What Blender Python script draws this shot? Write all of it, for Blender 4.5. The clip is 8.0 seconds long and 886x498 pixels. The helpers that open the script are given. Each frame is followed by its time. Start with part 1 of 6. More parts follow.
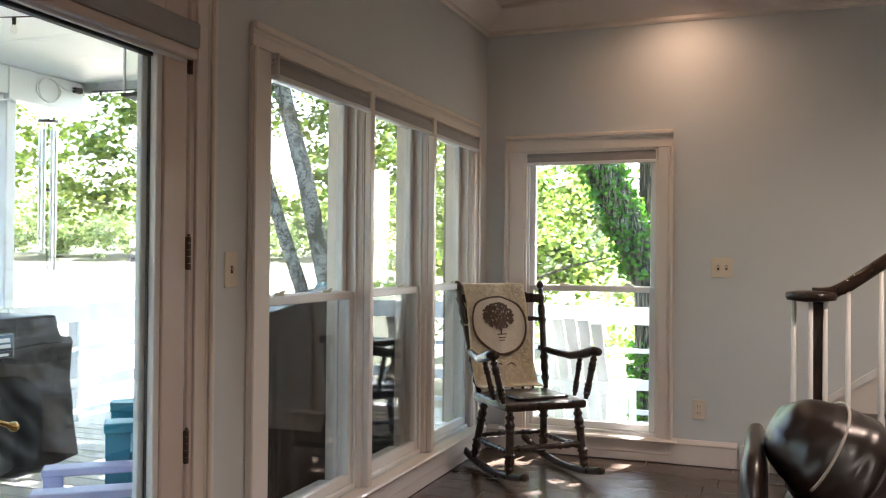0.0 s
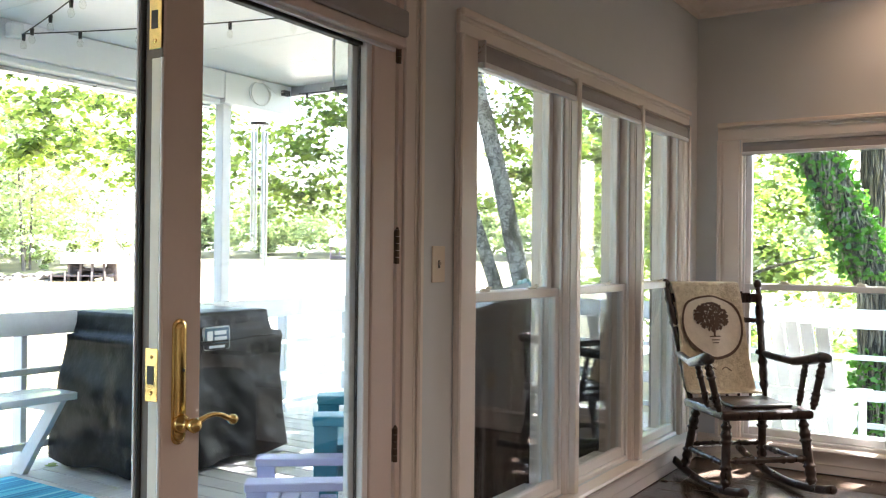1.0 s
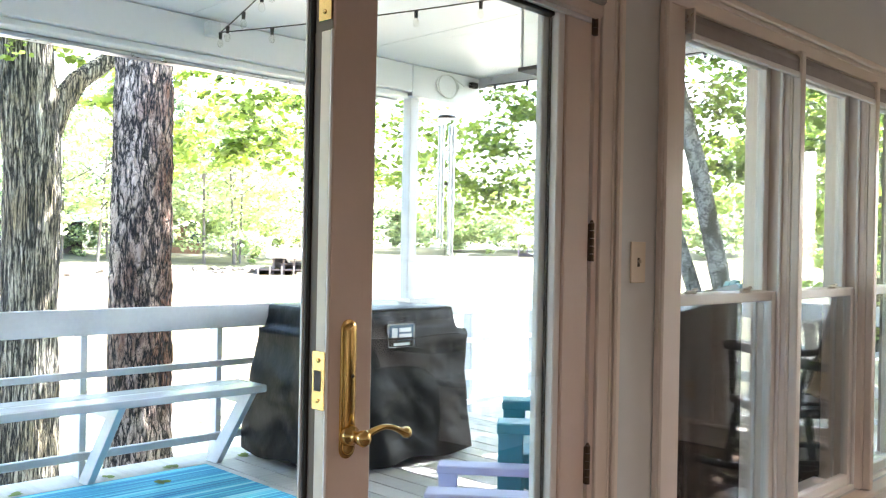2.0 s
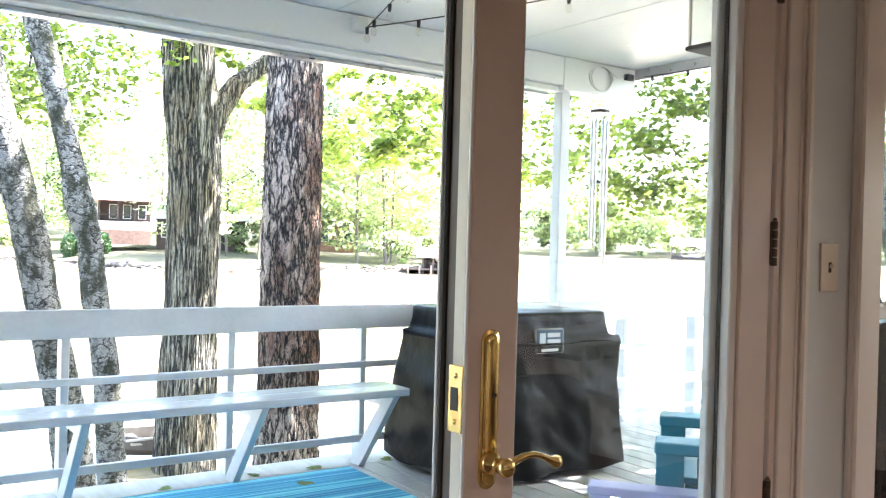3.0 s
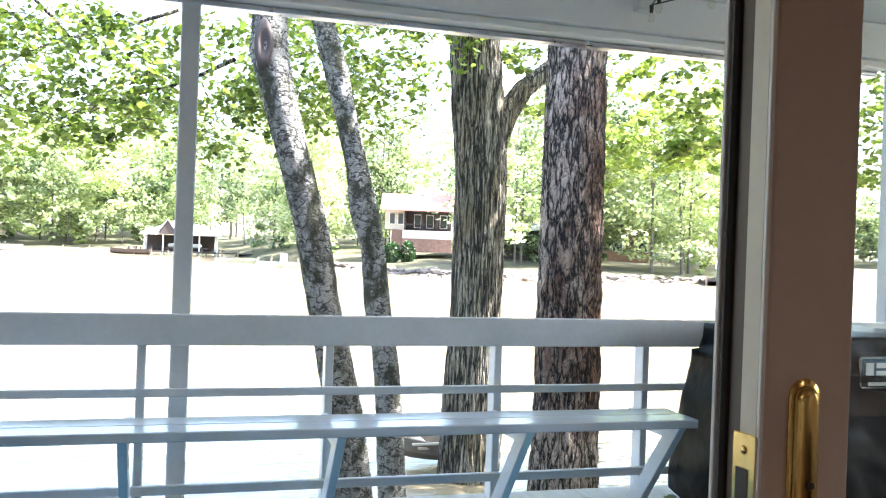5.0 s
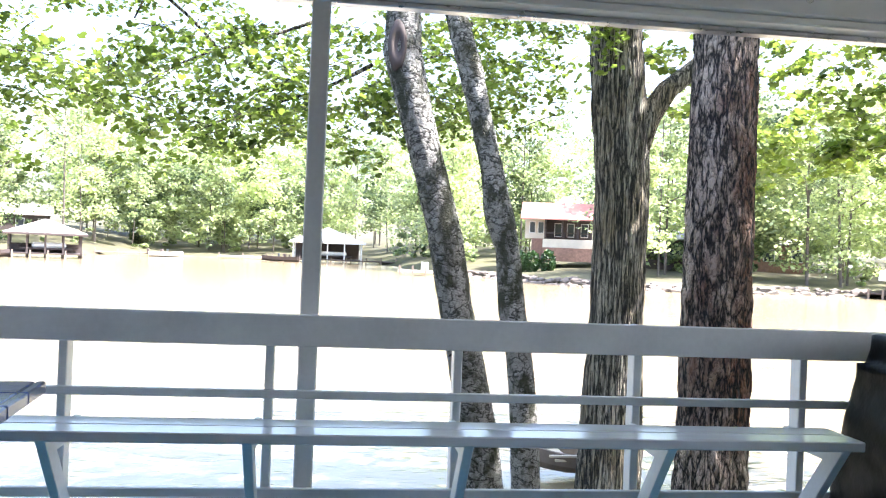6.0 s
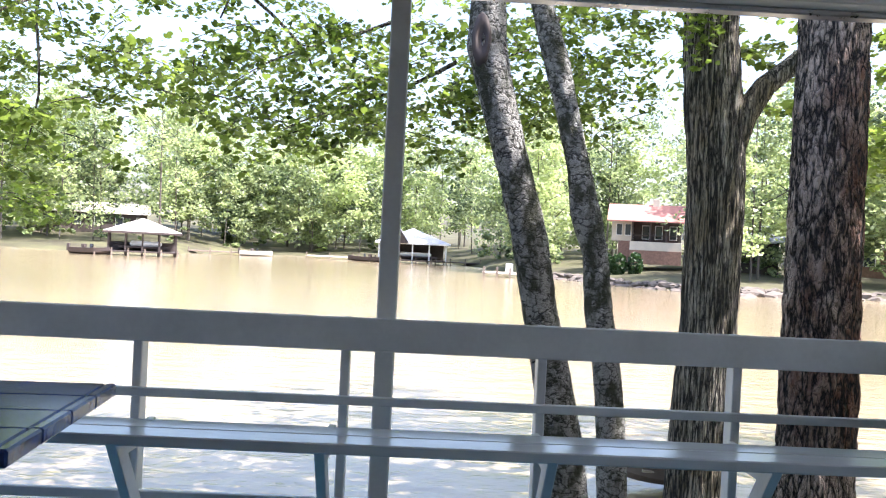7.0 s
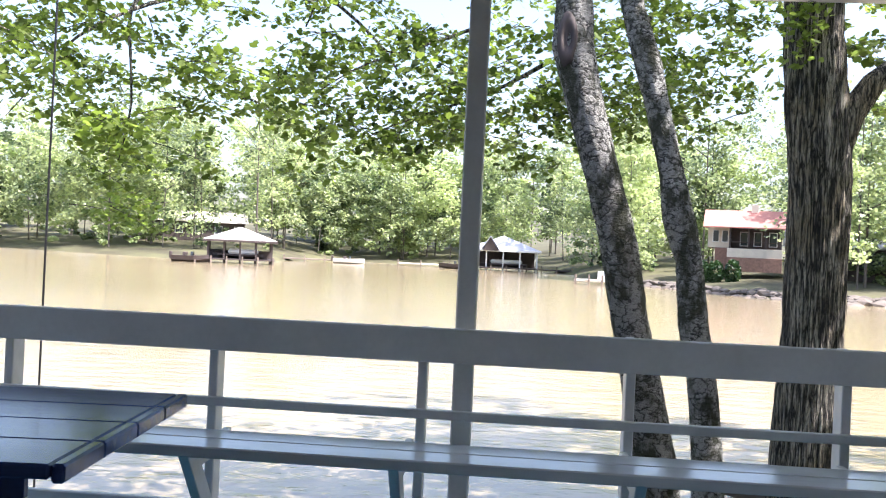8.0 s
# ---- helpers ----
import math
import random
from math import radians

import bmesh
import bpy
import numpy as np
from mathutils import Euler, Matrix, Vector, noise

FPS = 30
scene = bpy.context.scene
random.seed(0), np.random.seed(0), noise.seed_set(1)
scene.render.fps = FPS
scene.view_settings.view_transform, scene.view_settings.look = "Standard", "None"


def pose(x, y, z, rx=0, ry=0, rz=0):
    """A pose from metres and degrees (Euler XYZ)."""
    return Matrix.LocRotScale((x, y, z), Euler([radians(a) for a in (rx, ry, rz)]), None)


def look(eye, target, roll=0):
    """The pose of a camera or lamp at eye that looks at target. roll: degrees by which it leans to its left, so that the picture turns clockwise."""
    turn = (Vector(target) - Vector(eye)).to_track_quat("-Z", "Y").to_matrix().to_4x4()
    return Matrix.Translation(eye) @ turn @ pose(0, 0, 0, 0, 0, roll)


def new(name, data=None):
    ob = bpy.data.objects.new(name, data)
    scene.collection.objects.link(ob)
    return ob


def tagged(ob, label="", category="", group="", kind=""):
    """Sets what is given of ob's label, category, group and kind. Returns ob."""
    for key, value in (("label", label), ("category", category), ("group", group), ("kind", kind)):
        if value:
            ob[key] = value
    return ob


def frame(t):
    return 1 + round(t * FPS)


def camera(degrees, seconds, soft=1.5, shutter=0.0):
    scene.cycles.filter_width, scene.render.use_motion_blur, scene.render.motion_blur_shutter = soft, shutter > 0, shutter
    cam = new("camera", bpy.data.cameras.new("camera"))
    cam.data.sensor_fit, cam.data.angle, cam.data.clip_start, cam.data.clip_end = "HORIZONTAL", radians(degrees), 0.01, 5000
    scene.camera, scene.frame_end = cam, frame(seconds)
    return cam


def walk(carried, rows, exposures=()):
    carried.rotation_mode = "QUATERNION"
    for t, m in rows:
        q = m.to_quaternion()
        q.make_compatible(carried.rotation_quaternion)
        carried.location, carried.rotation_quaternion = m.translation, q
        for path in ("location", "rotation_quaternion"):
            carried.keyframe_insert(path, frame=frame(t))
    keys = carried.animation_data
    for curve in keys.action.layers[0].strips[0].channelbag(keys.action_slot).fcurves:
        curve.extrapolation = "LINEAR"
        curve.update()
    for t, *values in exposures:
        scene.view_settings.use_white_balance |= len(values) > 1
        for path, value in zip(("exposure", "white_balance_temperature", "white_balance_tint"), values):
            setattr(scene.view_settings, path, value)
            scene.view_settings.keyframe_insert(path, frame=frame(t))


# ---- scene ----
cam = camera(53.5, 8.0, soft=1.15)
PATH = [
    (0, (-1.172, -0.346, 1.266), (0.7, 0.36, 1.285), 0.5),
    (0.5, (-1.15, -0.274, 1.251), (0.645, 0.607, 1.272), 0.65),
    (1, (-1.059, -0.209, 1.251), (0.62, 0.878, 1.263), 0.6),
    (1.5, (-0.941, -0.113, 1.248), (0.604, 1.157, 1.255), 0.7),
    (2, (-0.849, -0.038, 1.246), (0.562, 1.379, 1.246), 1.1),
    (2.2, (-0.818, -0.006, 1.247), (0.541, 1.461, 1.243), 1.2),
    (3.3, (-0.637, 0.210, 1.239), (0.446, 1.890, 1.236), 1.85),
    (3.5, (-0.597, 0.26, 1.234), (0.444, 1.968, 1.234), 2.0),
    (4, (-0.54, 0.339, 1.232), (0.392, 2.108, 1.239), 2.0),
    (4.5, (-0.472, 0.433, 1.235), (0.287, 2.283, 1.235), 1.9),
    (5, (-0.388, 0.534, 1.231), (0.171, 2.455, 1.225), 2.05),
    (5.2, (-0.367, 0.571, 1.231), (0.121, 2.512, 1.223), 2.05),
    (6.3, (-0.294, 0.743, 1.190), (-0.112, 2.734, 1.193), 2.5),
    (6.5, (-0.287, 0.77, 1.191), (-0.14, 2.764, 1.192), 2.6),
    (7, (-0.28, 0.902, 1.2), (-0.225, 2.901, 1.197), 2.8),
    (7.5, (-0.272, 0.989, 1.204), (-0.29, 2.989, 1.207), 2.9),
    (8, (-0.237, 1.059, 1.202), (-0.389, 3.053, 1.206), 2.7),
]
EXPOSURES = [(t, e, 5900 if t < 3 else 6020, 11 if t < 3 else 19 if t > 6 else 14) for t, e in ((0.0, 3.78), (1.5, 4.0), (2.2, 4.1), (3.5, 3.85), (4.5, 3.32), (5.2, 2.98), (6.5, 2.24), (7.0, 1.82), (8.0, 1.66))]
walk(cam, [(t, look(e, a, r)) for t, e, a, r in PATH], EXPOSURES)

# ---- world, sun, lamps ----
SUN_EL, SUN_AZ = radians(56), radians(-18)   # azimuth from +x towards +y
sun_dir = Vector((math.cos(SUN_EL) * math.cos(SUN_AZ), math.cos(SUN_EL) * math.sin(SUN_AZ), math.sin(SUN_EL)))
world = bpy.data.worlds.new("world")
scene.world = world
world.use_nodes = True
wn = world.node_tree
sky = wn.nodes.new("ShaderNodeTexSky")
sky.sky_type = "NISHITA"
sky.sun_disc = False
sky.sun_elevation = SUN_EL
sky.sun_rotation = radians(90) - SUN_AZ
sky.dust_density = 3.5
sky.air_density = 1.2
wn.links.new(sky.outputs[0], wn.nodes["Background"].inputs[0])
wn.nodes["Background"].inputs[1].default_value = 0.15
sun = new("sun", bpy.data.lights.new("sun", "SUN"))
sun.data.energy, sun.data.angle, sun.data.color = 5.0, radians(0.53), (1.0, 0.95, 0.88)
sun.matrix_world = look(sun_dir * 40, (0, 0, 0))


def lamp_spot(name, at, target, power, col, size, blend, radius=0.05):
    la = new(name, bpy.data.lights.new(name, "SPOT"))
    la.data.energy, la.data.color, la.data.spot_size, la.data.spot_blend = power, col, radians(size), blend
    la.data.shadow_soft_size = radius
    la.matrix_world = look(at, target)


lamp_spot("downlight_or_fill_lamp", (3.84, 0.16, 2.825), (3.90, 0.15, 0), 2.1, (1.0, 0.60, 0.36), 165, 1.0, 0.06)
# Next two are added fill lamps to brighten the room, without a known source.
lamp_spot("downlight_or_fill_lamp", (2.3, -1.7, 2.83), (2.3, -1.7, 0), 21, (1.0, 0.74, 0.56), 150, 0.9)
lamp_spot("downlight_or_fill_lamp", (-2.2, -2.2, 2.83), (-2.2, -2.2, 0), 82, (1.0, 0.84, 0.68), 150, 0.9)


# ---- materials ----
def mat(name, col, rough=0.5, metal=0.0, var=0.12, scale=6.0, fine=60.0, bump=0.15, stretch=(1, 1, 1), rnd=0.0, island=0.0,
        col2=None, spec=0.5, coat=0.0, dist=0.004):
    m = bpy.data.materials.new(name)
    m.use_nodes = True
    nt = m.node_tree
    N, L = nt.nodes.new, nt.links.new
    b = nt.nodes["Principled BSDF"]
    tc, mp = N("ShaderNodeTexCoord"), N("ShaderNodeMapping")
    mp.inputs["Scale"].default_value = stretch
    L(tc.outputs["Object"], mp.inputs[0])
    n1, n2 = N("ShaderNodeTexNoise"), N("ShaderNodeTexNoise")
    for n, s in ((n1, scale), (n2, fine)):
        n.inputs["Scale"].default_value = s
        n.inputs["Detail"].default_value = 5
        L(mp.outputs[0], n.inputs["Vector"])
    add = N("ShaderNodeMath")
    add.operation = "MULTIPLY_ADD"
    add.inputs[1].default_value = 0.45
    L(n2.outputs[0], add.inputs[0])
    L(n1.outputs[0], add.inputs[2])
    last = add.outputs[0]
    for on, node, out in ((rnd, "ShaderNodeObjectInfo", "Random"), (island, "ShaderNodeNewGeometry", "Random Per Island")):
        if on:
            oi, ad = N(node), N("ShaderNodeMath")
            ad.operation = "MULTIPLY_ADD"
            ad.inputs[1].default_value = on
            L(oi.outputs[out], ad.inputs[0])
            L(last, ad.inputs[2])
            last = ad.outputs[0]
    ramp = N("ShaderNodeValToRGB")
    lo, hi = 0.45, 1.0 + 0.5 * (rnd + island)
    ramp.color_ramp.elements[0].position, ramp.color_ramp.elements[1].position = lo, min(1.0, hi)
    c2 = col2 or tuple(min(1, c * (1 + var)) for c in col)
    ramp.color_ramp.elements[0].color = (*[c * (1 - var) for c in col], 1)
    ramp.color_ramp.elements[1].color = (*c2, 1)
    if rnd + island:
        mr = N("ShaderNodeMapRange")
        mr.inputs[1].default_value, mr.inputs[2].default_value = 0.4, 1.0 + rnd + island
        L(last, mr.inputs[0])
        last = mr.outputs[0]
        ramp.color_ramp.elements[0].position, ramp.color_ramp.elements[1].position = 0.1, 0.9
    L(last, ramp.inputs[0])
    L(ramp.outputs[0], b.inputs["Base Color"])
    b.inputs["Roughness"].default_value = rough
    b.inputs["Metallic"].default_value = metal
    b.inputs["Specular IOR Level"].default_value = spec
    b.inputs["Coat Weight"].default_value = coat
    if bump:
        bp = N("ShaderNodeBump")
        bp.inputs["Strength"].default_value = bump
        bp.inputs["Distance"].default_value = dist
        L(add.outputs[0], bp.inputs["Height"])
        L(bp.outputs[0], b.inputs["Normal"])
        rr = N("ShaderNodeMapRange")
        rr.inputs[3].default_value, rr.inputs[4].default_value = max(0.02, rough - 0.08), min(1, rough + 0.12)
        L(n1.outputs[0], rr.inputs[0])
        L(rr.outputs[0], b.inputs["Roughness"])
    return m


def glass_mat(name, tint=(0.97, 0.985, 0.98), rough=0.0):
    m = bpy.data.materials.new(name)
    m.use_nodes = True
    nt = m.node_tree
    nt.nodes.clear()
    N, L = nt.nodes.new, nt.links.new
    out, mix, tr, gl, fr = N("ShaderNodeOutputMaterial"), N("ShaderNodeMixShader"), N("ShaderNodeBsdfTransparent"), N("ShaderNodeBsdfGlossy"), N("ShaderNodeLayerWeight")
    tr.inputs[0].default_value = (*tint, 1)
    gl.inputs["Roughness"].default_value = rough
    fr.inputs["Blend"].default_value = 0.5
    pw, ma = N("ShaderNodeMath"), N("ShaderNodeMath")
    pw.operation, ma.operation = "POWER", "MULTIPLY_ADD"
    pw.inputs[1].default_value, ma.inputs[1].default_value, ma.inputs[2].default_value = 3.4, 0.8, 0.045
    L(fr.outputs["Facing"], pw.inputs[0])
    L(pw.outputs[0], ma.inputs[0])
    L(ma.outputs[0], mix.inputs[0])
    L(tr.outputs[0], mix.inputs[1])
    L(gl.outputs[0], mix.inputs[2])
    L(mix.outputs[0], out.inputs[0])
    return m


def leaf_mat(name, a, b, trans, scale=0.35, isl=0.55, lo=0.4, hi=1.0):
    m = bpy.data.materials.new(name)
    m.use_nodes = True
    nt = m.node_tree
    nt.nodes.clear()
    N, L = nt.nodes.new, nt.links.new
    out, mix, df, tl, gm = N("ShaderNodeOutputMaterial"), N("ShaderNodeMixShader"), N("ShaderNodeBsdfPrincipled"), N("ShaderNodeBsdfTranslucent"), N("ShaderNodeNewGeometry")
    tc, nz, ad, ramp = N("ShaderNodeTexCoord"), N("ShaderNodeTexNoise"), N("ShaderNodeMath"), N("ShaderNodeValToRGB")
    nz.inputs["Scale"].default_value = scale
    L(tc.outputs["Object"], nz.inputs["Vector"])
    ad.operation = "MULTIPLY_ADD"
    ad.inputs[1].default_value = isl
    L(gm.outputs["Random Per Island"], ad.inputs[0])
    L(nz.outputs[0], ad.inputs[2])
    ramp.color_ramp.elements[0].position, ramp.color_ramp.elements[1].position = lo, hi
    ramp.color_ramp.elements[0].color, ramp.color_ramp.elements[1].color = (*a, 1), (*b, 1)
    L(ad.outputs[0], ramp.inputs[0])
    L(ramp.outputs[0], df.inputs["Base Color"])
    df.inputs["Roughness"].default_value = 0.5
    hs = N("ShaderNodeHueSaturation")
    hs.inputs["Value"].default_value = 2.2
    hs.inputs["Saturation"].default_value = 1.1
    L(ramp.outputs[0], hs.inputs["Color"])
    L(hs.outputs[0], tl.inputs[0])
    mix.inputs[0].default_value = trans
    L(df.outputs[0], mix.inputs[1])
    L(tl.outputs[0], mix.inputs[2])
    L(mix.outputs[0], out.inputs[0])
    return m


M_WALL = mat("wall_paint", (0.62, 0.645, 0.65), 0.55, var=0.03, scale=2, fine=180, bump=0.06)
M_TRIM = mat("trim_paint", (0.75, 0.68, 0.62), 0.35, var=0.03, scale=4, fine=120, bump=0.05)
M_DOOR = mat("door_paint", (0.62, 0.51, 0.45), 0.38, var=0.04, scale=3, fine=90, bump=0.05)
M_CEIL = mat("ceiling_paint", (0.66, 0.58, 0.48), 0.6, var=0.03, scale=2, fine=100, bump=0.05)
M_SASH = mat("sash_vinyl", (0.80, 0.80, 0.79), 0.32, var=0.03, scale=5, fine=60, bump=0.03)
M_OUTW = mat("outdoor_white_paint", (0.60, 0.61, 0.62), 0.35, var=0.08, scale=3.5, fine=45, bump=0.12, col2=(0.68, 0.69, 0.70))
M_BENCH = mat("bench_gloss_paint", (0.60, 0.62, 0.64), 0.13, var=0.08, scale=4, fine=30, bump=0.25, stretch=(0.4, 3, 3), dist=0.002)
M_SOFFIT = mat("soffit_panel", (0.80, 0.81, 0.82), 0.4, var=0.03, scale=1.2, fine=30, bump=0.04)
M_FLOOR = mat("dark_wood_floor", (0.080, 0.054, 0.041), 0.22, var=0.35, scale=7, fine=60, bump=0.08, stretch=(0.5, 6, 6), rnd=0.22, col2=(0.13, 0.09, 0.066))
M_DECK = mat("grey_deck_board", (0.40, 0.38, 0.36), 0.55, var=0.25, scale=5, fine=45, bump=0.4, stretch=(6, 0.5, 6), rnd=0.4, col2=(0.52, 0.50, 0.47))
M_BRASS = mat("polished_brass", (0.78, 0.55, 0.20), 0.16, 1.0, var=0.15, scale=15, fine=80, bump=0.05)
M_BRONZE = mat("dark_hinge", (0.10, 0.075, 0.055), 0.4, 0.9, var=0.3, scale=40, fine=200, bump=0.1)
M_DARKCLAD = mat("dark_outer_cladding", (0.17, 0.15, 0.13), 0.7, var=0.15, scale=3, fine=30, bump=0.2)
M_GASKET = mat("black_gasket", (0.012, 0.011, 0.010), 0.6, var=0.2, bump=0.1)
M_EDGE = mat("door_edge", (0.11, 0.085, 0.065), 0.5, var=0.1, scale=10, bump=0.1)
M_CREAM = mat("astragal_cream", (0.66, 0.62, 0.53), 0.4, var=0.06, scale=8, bump=0.06)
M_PLATE = mat("almond_plastic", (0.72, 0.64, 0.52), 0.3, var=0.02, bump=0.0)
M_HOLE = mat("dark_slot", (0.03, 0.025, 0.02), 0.6, var=0.1, bump=0.0)
M_BLIND = mat("blind_fabric", (0.33, 0.31, 0.31), 0.7, var=0.06, scale=20, fine=300, bump=0.1)
M_BLINDBAR = mat("blind_bar", (0.72, 0.72, 0.74), 0.35, var=0.03, bump=0.0)
M_CHROME = mat("brushed_metal", (0.6, 0.6, 0.62), 0.28, 1.0, var=0.1, scale=20, bump=0.05)
M_GLASS = glass_mat("window_glass")
M_DARKWOOD = mat("dark_stained_wood", (0.022, 0.013, 0.010), 0.28, var=0.4, scale=12, fine=90, bump=0.15, stretch=(4, 4, 0.8), col2=(0.045, 0.026, 0.018))
M_LEATHER = mat("brown_leather", (0.014, 0.008, 0.007), 0.30, var=0.35, scale=9, fine=220, bump=0.4, dist=0.003, col2=(0.030, 0.017, 0.013), spec=0.7, coat=0.2)
M_PIPING = mat("pale_piping", (0.55, 0.50, 0.45), 0.5, var=0.1, bump=0.1)
M_BALUSTER = mat("baluster_white", (0.78, 0.77, 0.74), 0.35, var=0.03, bump=0.03)
M_COVER = mat("black_vinyl_cover", (0.0034, 0.0036, 0.0042), 0.33, var=0.2, scale=5, fine=13, bump=0.6, dist=0.014, spec=0.12)
M_TEAL = mat("teal_plastic_lumber", (0.05, 0.24, 0.30), 0.42, var=0.12, scale=6, fine=70, bump=0.15)
M_LAV = mat("lavender_paint", (0.55, 0.53, 0.74), 0.45, var=0.08, scale=6, fine=70, bump=0.12)
# Blue of the sky's reflection in the black table, put into the base colour.
M_TABLE = mat("black_table_sky_tint", (0.030, 0.058, 0.19), 0.12, var=0.3, scale=5, fine=60, bump=0.12, stretch=(0.6, 4, 4))
M_LABELB = mat("label_blue", (0.03, 0.09, 0.16), 0.4, var=0.1, bump=0)
M_LABELW = mat("label_white", (0.75, 0.77, 0.78), 0.4, var=0.05, bump=0)
M_CORD = mat("black_cord", (0.012, 0.012, 0.013), 0.5, var=0.1, bump=0)
M_CABLEW = mat("white_cord", (0.66, 0.66, 0.64), 0.45, var=0.05, bump=0)
M_BULB = glass_mat("bulb_glass", (0.97, 0.97, 0.95))
M_THROW = mat("cream_woven_throw", (0.62, 0.53, 0.37), 0.9, var=0.22, scale=34, fine=150, bump=1.0, dist=0.012, col2=(0.74, 0.66, 0.50))
M_THROWB = mat("brown_weave", (0.10, 0.068, 0.05), 0.9, var=0.2, scale=40, fine=260, bump=0.5)
M_THROWL = mat("pale_weave", (0.70, 0.64, 0.54), 0.9, var=0.08, scale=40, fine=260, bump=0.5)
M_LEAF = leaf_mat("maple_leaf", (0.017, 0.032, 0.007), (0.150, 0.200, 0.045), 0.53)
# Paler than the near leaves: distance haze mixed into the base colour.
M_FARLEAF = leaf_mat("hazed_far_foliage", (0.046, 0.074, 0.038), (0.37, 0.425, 0.205), 0.37, 0.09, 0.24, 0.40, 0.76)
M_SHRUB = leaf_mat("clipped_shrub", (0.012, 0.032, 0.010), (0.035, 0.075, 0.020), 0.2, 1.5)
M_IVY = leaf_mat("ivy_leaf", (0.03, 0.09, 0.015), (0.09, 0.20, 0.03), 0.4, 1.5)
M_FARTRUNK = mat("far_bark", (0.10, 0.085, 0.07), 0.9, var=0.4, scale=0.8, fine=4, bump=0.2)
M_ROOFTAN = mat("tan_roof", (0.52, 0.47, 0.42), 0.7, var=0.12, scale=2, fine=10, bump=0.2)
M_ROOFRED = mat("red_brown_roof", (0.40, 0.19, 0.155), 0.9, spec=0.2, var=0.15, scale=2, fine=10, bump=0.2)
M_ROOFGREY = mat("grey_metal_roof", (0.42, 0.43, 0.46), 0.6, 0.0, var=0.15, scale=2, fine=10, bump=0.1)
M_FARWALL = mat("stucco_wall", (0.60, 0.54, 0.44), 0.8, var=0.08, scale=1, fine=8, bump=0.1)
M_FARDARK = mat("dark_timber", (0.06, 0.045, 0.04), 0.7, var=0.3, scale=2, fine=9, bump=0.2)
M_FARBRICK = mat("brick_base", (0.26, 0.15, 0.11), 0.85, var=0.3, scale=3, fine=12, bump=0.3)
M_FARWHITE = mat("far_white", (0.72, 0.72, 0.70), 0.5, var=0.08, scale=1, fine=6, bump=0.05)
M_FARPANE = mat("far_window_pane", (0.05, 0.06, 0.07), 0.08, var=0.1, bump=0)
M_DOCK = mat("weathered_dock", (0.20, 0.16, 0.13), 0.85, var=0.3, scale=2, fine=9, bump=0.2)
M_STONE = mat("shore_stone", (0.13, 0.11, 0.09), 0.9, var=0.35, scale=1.5, fine=7, bump=0.4, island=0.4)
M_PURPLE = mat("mauve_siding", (0.20, 0.12, 0.20), 0.7, var=0.15, scale=1, fine=5, bump=0.1)


